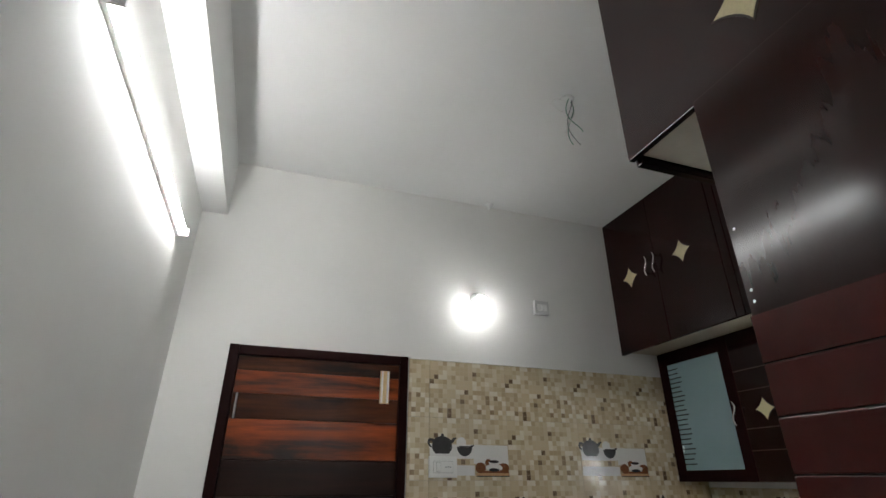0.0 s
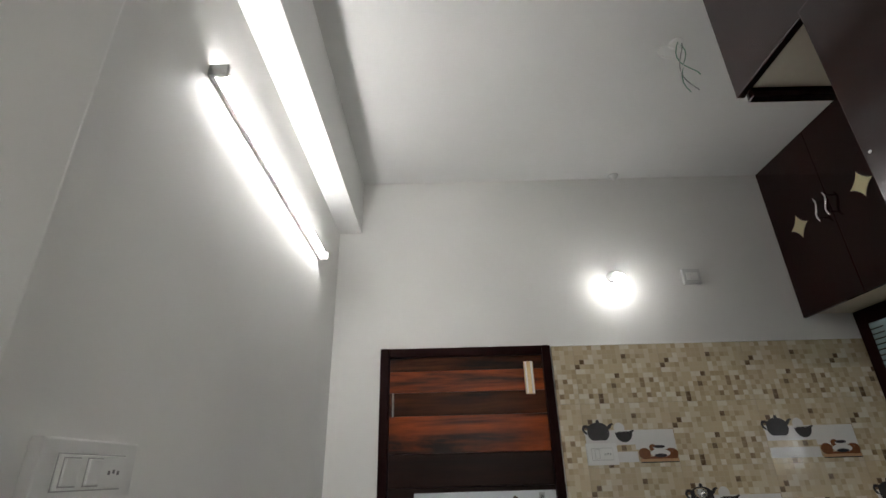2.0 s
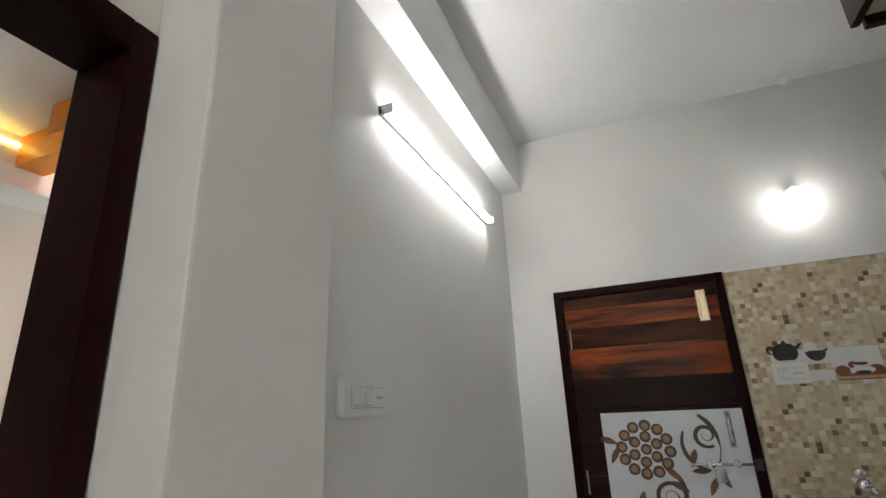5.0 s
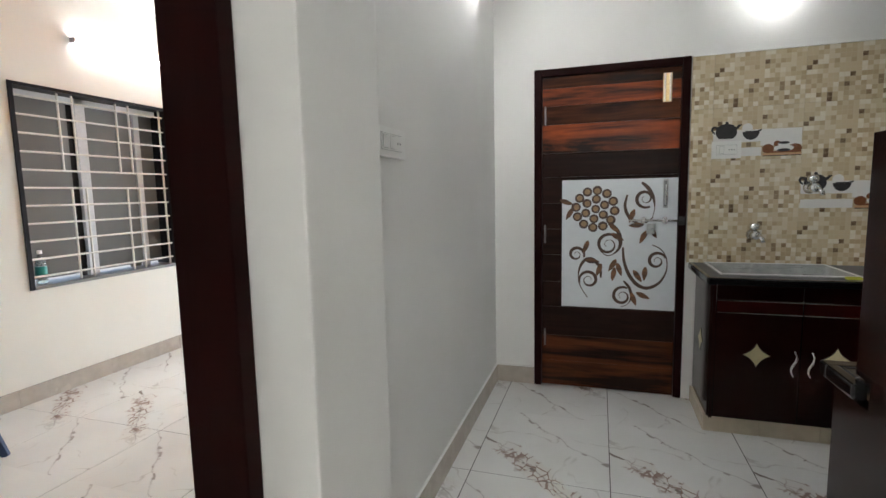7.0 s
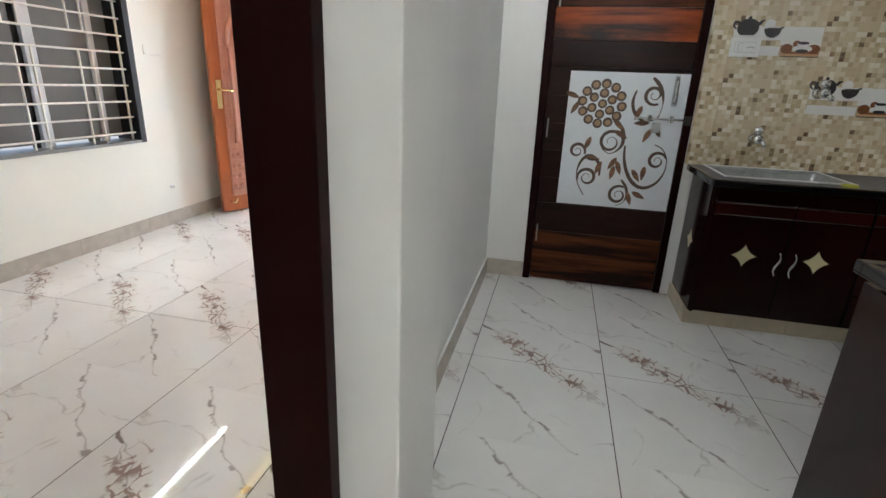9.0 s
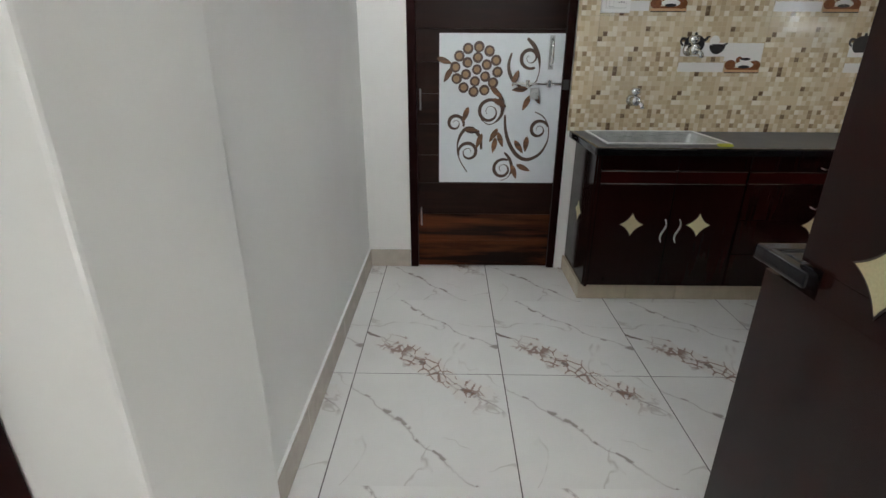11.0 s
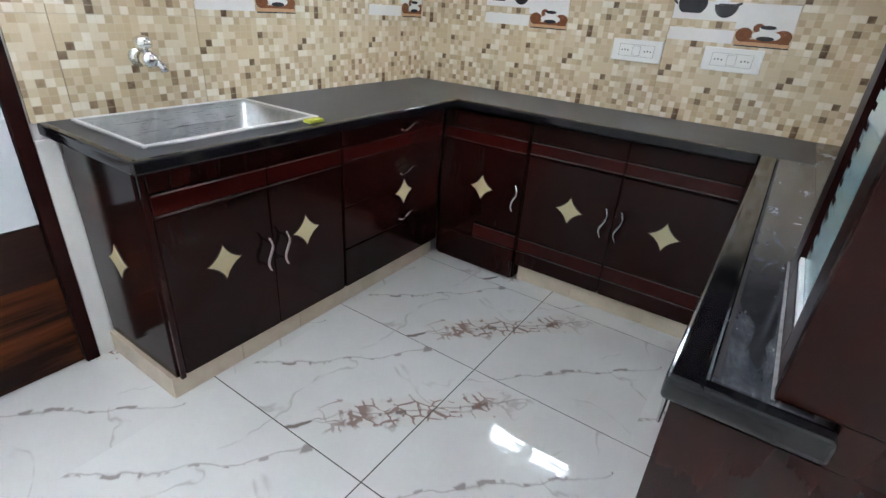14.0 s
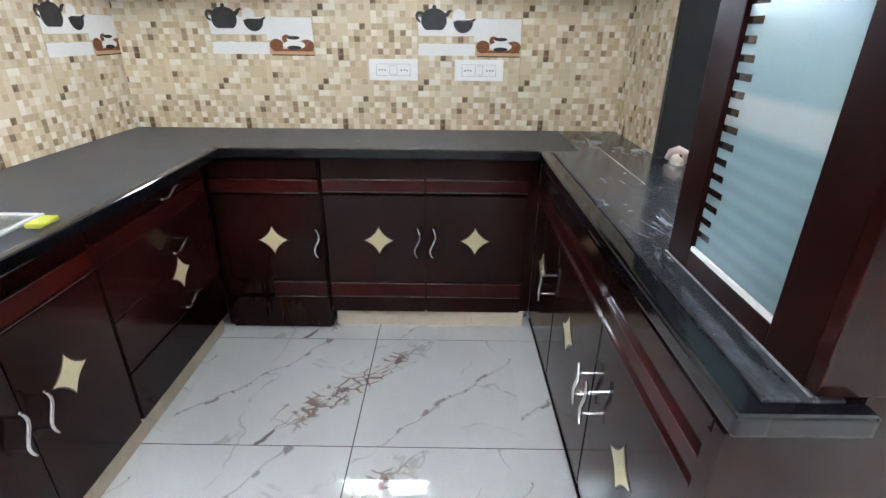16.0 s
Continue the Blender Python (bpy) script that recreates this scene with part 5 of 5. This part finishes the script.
living_window()
bo = thing("water_bottle", (X_LR - 0.07, 1.55, 0.719), "clear plastic water bottle with a teal label on the sill", "bottle")
clear = Mat("clear_plastic", 0.08, base=(0.75, 0.82, 0.84))
clear.b.inputs["Transmission Weight"].default_value = 0.8
part("body", lathe(bmesh.new(), [(0.028, 0), (0.032, 0.01), (0.031, 0.12), (0.026, 0.15), (0.012, 0.18), (0.011, 0.195)], (X_LR - 0.07, 1.55, 0.719), "z", 16), clear.m, bo, "", True)
part("label", lathe(bmesh.new(), [(0.0325, 0.05), (0.0327, 0.052), (0.0327, 0.11), (0.0325, 0.112)], (X_LR - 0.07, 1.55, 0.719), "z", 16), plain("teal_label", (0.03, 0.28, 0.27), 0.4), bo, "teal label", True)
part("cap", lathe(bmesh.new(), [(0.014, 0.195), (0.014, 0.215), (0.010, 0.217)], (X_LR - 0.07, 1.55, 0.719), "z", 12), M_PLASTIC, bo)


def carved_door():
    teak = wood("orange_teak", (0.36, 0.085, 0.020), (0.52, 0.145, 0.038), "z", 0.3, 0.4, 1.0, (0.3, 0.7))
    rosy = wood("rosy_carved_wood", (0.42, 0.155, 0.10), (0.62, 0.30, 0.21), "z", 0.3, 0.4, 1.0, (0.3, 0.7))
    brass = plain("polished_brass", (0.75, 0.56, 0.28), 0.22, 1.0)
    d = thing("door_3", (-3.06, 4.19, 0), "open carved teak front door with a brass handle", "door")
    d["kind"] = "structure"
    xf, y0, y1 = -3.06, 3.32, 4.19
    part("leaf", one_box(xf - 0.045, xf, y0, y1, 0.012, 2.04, bevel=0.003), teak, d)
    pan = part("carved_panel", one_box(xf, xf + 0.006, y0 + 0.095, y1 - 0.095, 0.15, 1.90, bevel=0.002), rosy, d, "rosy carved relief panel")
    fw = FACES["E"]((xf + 0.006, y0, 0))
    for u in (0.118, 0.752):
        for k in range(40):
            z = 0.62 + 0.031 * k
            if z < 1.86:
                part("bead", lathe(bmesh.new(), [(0.010, 0), (0.011, 0.004), (0.004, 0.010)], (xf + 0.006, y0 + u, z), "x", 8), rosy, pan)
    for r in (0.06, 0.11, 0.155, 0.20):
        for zc in (1.55,):
            pts = [fw(0.435 + r * math.cos(a), zc + r * 1.15 * math.sin(a), 0.004) for a in [math.pi * 2 * k / 32 for k in range(33)]]
            part("carved_ring", tube(bmesh.new(), pts, 0.011, 6), rosy, pan, "", True)
    for k in range(8):
        a = math.pi * 2 * k / 8
        part("carved_petal", tube(bmesh.new(), [fw(0.435 + 0.03 * math.cos(a), 1.1 + 0.04 * math.sin(a), 0.0), fw(0.435 + 0.1 * math.cos(a), 1.1 + 0.16 * math.sin(a), 0.012), fw(0.435 + 0.14 * math.cos(a + 0.4), 1.1 + 0.24 * math.sin(a + 0.4), 0.0)], [0.006, 0.022, 0.004], 8), rosy, pan, "", True)
    for z in (0.58, 0.475, 0.375, 0.28, 0.205):
        part("carved_rail", one_box(xf + 0.004, xf + 0.018, y0 + 0.108, y1 - 0.108, z - 0.008, z + 0.008, bevel=0.003), rosy, pan)
    for r, z in enumerate((0.53, 0.425, 0.33, 0.243)):
        for k in range(11):
            part("carved_knob", lathe(bmesh.new(), [(0.024, 0), (0.022, 0.01), (0.008, 0.02)], (xf + 0.006, y0 + 0.125 + 0.062 * k + 0.008 * (r % 2), z), "x", 8), rosy, pan)
    # raised moulding, slim column and arch
    for a, b, c, e in ((0.095, 0.107, 0.15, 1.90), (0.763, 0.775, 0.15, 1.90)):
        part("moulding", one_box(xf + 0.006, xf + 0.019, y0 + a, y0 + b, c, e, bevel=0.004), rosy, pan)
    for z in (0.155, 1.888):
        part("moulding", one_box(xf + 0.006, xf + 0.019, y0 + 0.1075, y0 + 0.7625, z - 0.005, z + 0.012, bevel=0.004), rosy, pan)
    for u in (0.185, 0.685):
        part("column", tube(bmesh.new(), [fw(u, 0.63, 0.004), fw(u, 0.66, 0.004), fw(u, 1.40, 0.004), fw(u, 1.44, 0.004)], [0.030, 0.020, 0.017, 0.030], 10), rosy, pan, "", True)
    arch = [fw(0.435 - 0.27 * math.cos(a), 1.46 + 0.33 * math.sin(a), 0.004) for a in [math.pi * k / 20 for k in range(21)]]
    part("carved_arch", tube(bmesh.new(), arch, 0.018, 8), rosy, pan, "", True)
    lock = part("lock_plate", one_box(xf, xf + 0.006, y0 + 0.035, y0 + 0.085, 0.93, 1.17, bevel=0.004), brass, d, "brass lock plate")
    part("door_handle", tube(bmesh.new(), [(xf + 0.004, y0 + 0.06, 1.09), (xf + 0.05, y0 + 0.06, 1.09), (xf + 0.056, y0 + 0.10, 1.088), (xf + 0.052, y0 + 0.17, 1.08)], [0.011, 0.009, 0.010, 0.007], 8), brass, lock, "", True)
    part("door_stopper", tube(bmesh.new(), [(xf + 0.002, y0 + 0.07, 0.10), (xf + 0.03, y0 + 0.10, 0.09), (xf + 0.035, y0 + 0.12, 0.13)], 0.010, 8), brass, d, "", True)

    d.location, d.rotation_euler = (-2.655, 3.985, 0), (0, 0, radians(-25))


carved_door()


def wall_fittings():
    peg = thing("wall_peg", (X_LR, PEG[0], PEG[1]), "small white plastic peg on the cream wall", "peg")
    part("base", one_box(X_LR, X_LR + 0.010, PEG[0] - 0.012, PEG[0] + 0.012, PEG[1] - 0.016, PEG[1] + 0.016, bevel=0.003), M_PLASTIC, peg)
    part("hook", tube(bmesh.new(), [(X_LR + 0.008, PEG[0], PEG[1]), (X_LR + 0.03, PEG[0], PEG[1] - 0.004), (X_LR + 0.034, PEG[0], PEG[1] + 0.012)], 0.006, 8), M_PLASTIC, peg, "", True)
    cover = thing("cover_plate", (X_LR, PLATE[0], PLATE[1]), "flush painted cover plate on the cream wall", "cover plate")
    part("plate", one_box(X_LR, X_LR + 0.006, PLATE[0] - 0.11, PLATE[0] + 0.11, PLATE[1] - 0.035, PLATE[1] + 0.035, bevel=0.002), M_LRWALL, cover)
    part("lip", one_box(X_LR + 0.006, X_LR + 0.010, PLATE[0] - 0.10, PLATE[0] + 0.10, PLATE[1] - 0.028, PLATE[1] - 0.020, bevel=0.001), M_LRWALL, cover)


wall_fittings()


def plastic_chair():
    blue = plain("blue_plastic", (0.015, 0.04, 0.12), 0.35)
    x, y = -2.632, 0.885
    c = thing("plastic_chair", (x - 0.2, y - 0.25, 0), "dark blue moulded plastic chair on the marble floor", "chair")
    for lx, ly, sx, sy in ((x, y, -0.04, -0.10), (x - 0.44, y, 0.04, -0.10), (x, y - 0.52, -0.05, 0.08), (x - 0.44, y - 0.52, 0.05, 0.08)):
        part("leg", tube(bmesh.new(), [(lx, ly, 0.0), (lx + sx * 0.6, ly + sy * 0.5, 0.2), (lx + sx, ly + sy, 0.42)], [0.02, 0.025, 0.032], 8), blue, c)
    part("seat", one_box(x - 0.43, x - 0.01, y - 0.52, y - 0.11, 0.42, 0.45, bevel=0.012), blue, c)
    part("backrest", one_box(x - 0.42, x - 0.02, y - 0.56, y - 0.525, 0.43, 0.84, bevel=0.015), blue, c)


plastic_chair()


def false_ceiling():
    ob = thing("false_ceiling", (-2.3, 1.3, 2.80), "orange stepped false ceiling with amber cove lighting", "false ceiling")
    z0, z1 = 2.78, ZC - 0.004
    part("slab", one_box(-2.44, -1.0, 0.94, 3.4, z0, z1, bevel=0.003), M_ORANGE, ob)
    part("slab", one_box(-2.47, -2.4405, 1.05, 3.4, z0, z1, bevel=0.003), M_ORANGE, ob)
    for y in (1.06, 1.335, 1.61, 1.885, 2.16):
        part("finger", one_box(-2.965, -2.4705, y, y + 0.15, z0 + 0.002, z1, bevel=0.003), M_ORANGE, ob)
    part("cove_strip", one_box(-2.9185, -2.905, 0.2, 3.4, z0 + 0.12, z0 + 0.14), M_COVE, ob, "amber glowing strip")
    for x, y in ((-2.60, 1.275), (-2.0, 2.4)):
        part("downlight", lathe(bmesh.new(), [(0.05, 0), (0.052, -0.004), (0.03, -0.006)], (x, y, ZC - 0.005 if x < -2.48 else z0 - 0.001), "z", 16), M_BULB, ob, "bright recessed downlight")


false_ceiling()
tube_light("tube_light", X_LR + 0.001, 1.83, 3.05, 2.30, M_TUBE, 1.0, "lit white tube above the living room window")
# added fill lamp behind the camera, out of view, to brighten hall and kitchen
hall = thing("tube_light", (1.0, -3.0, 2.3), "added fill tube, unseen on the wall behind the camera", "tube light")
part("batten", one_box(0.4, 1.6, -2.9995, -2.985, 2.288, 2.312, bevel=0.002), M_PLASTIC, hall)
part("tube", tube(bmesh.new(), [(0.415, -2.972, 2.306), (1.585, -2.972, 2.306)], 0.014, 12), M_HALL_FILL, hall, "glowing tube", True)
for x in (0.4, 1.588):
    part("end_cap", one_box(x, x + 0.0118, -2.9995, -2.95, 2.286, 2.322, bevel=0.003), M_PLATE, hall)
solid("backdrop_door", one_box(-4.5, -1.0, 6.0, 6.05, -0.1, 3.0), M_DAY, "bright daylight beyond the front door", "backdrop", "structure")

# ---- pieces of walls and floor ----
lay_wall_tiles()
lay_floor()
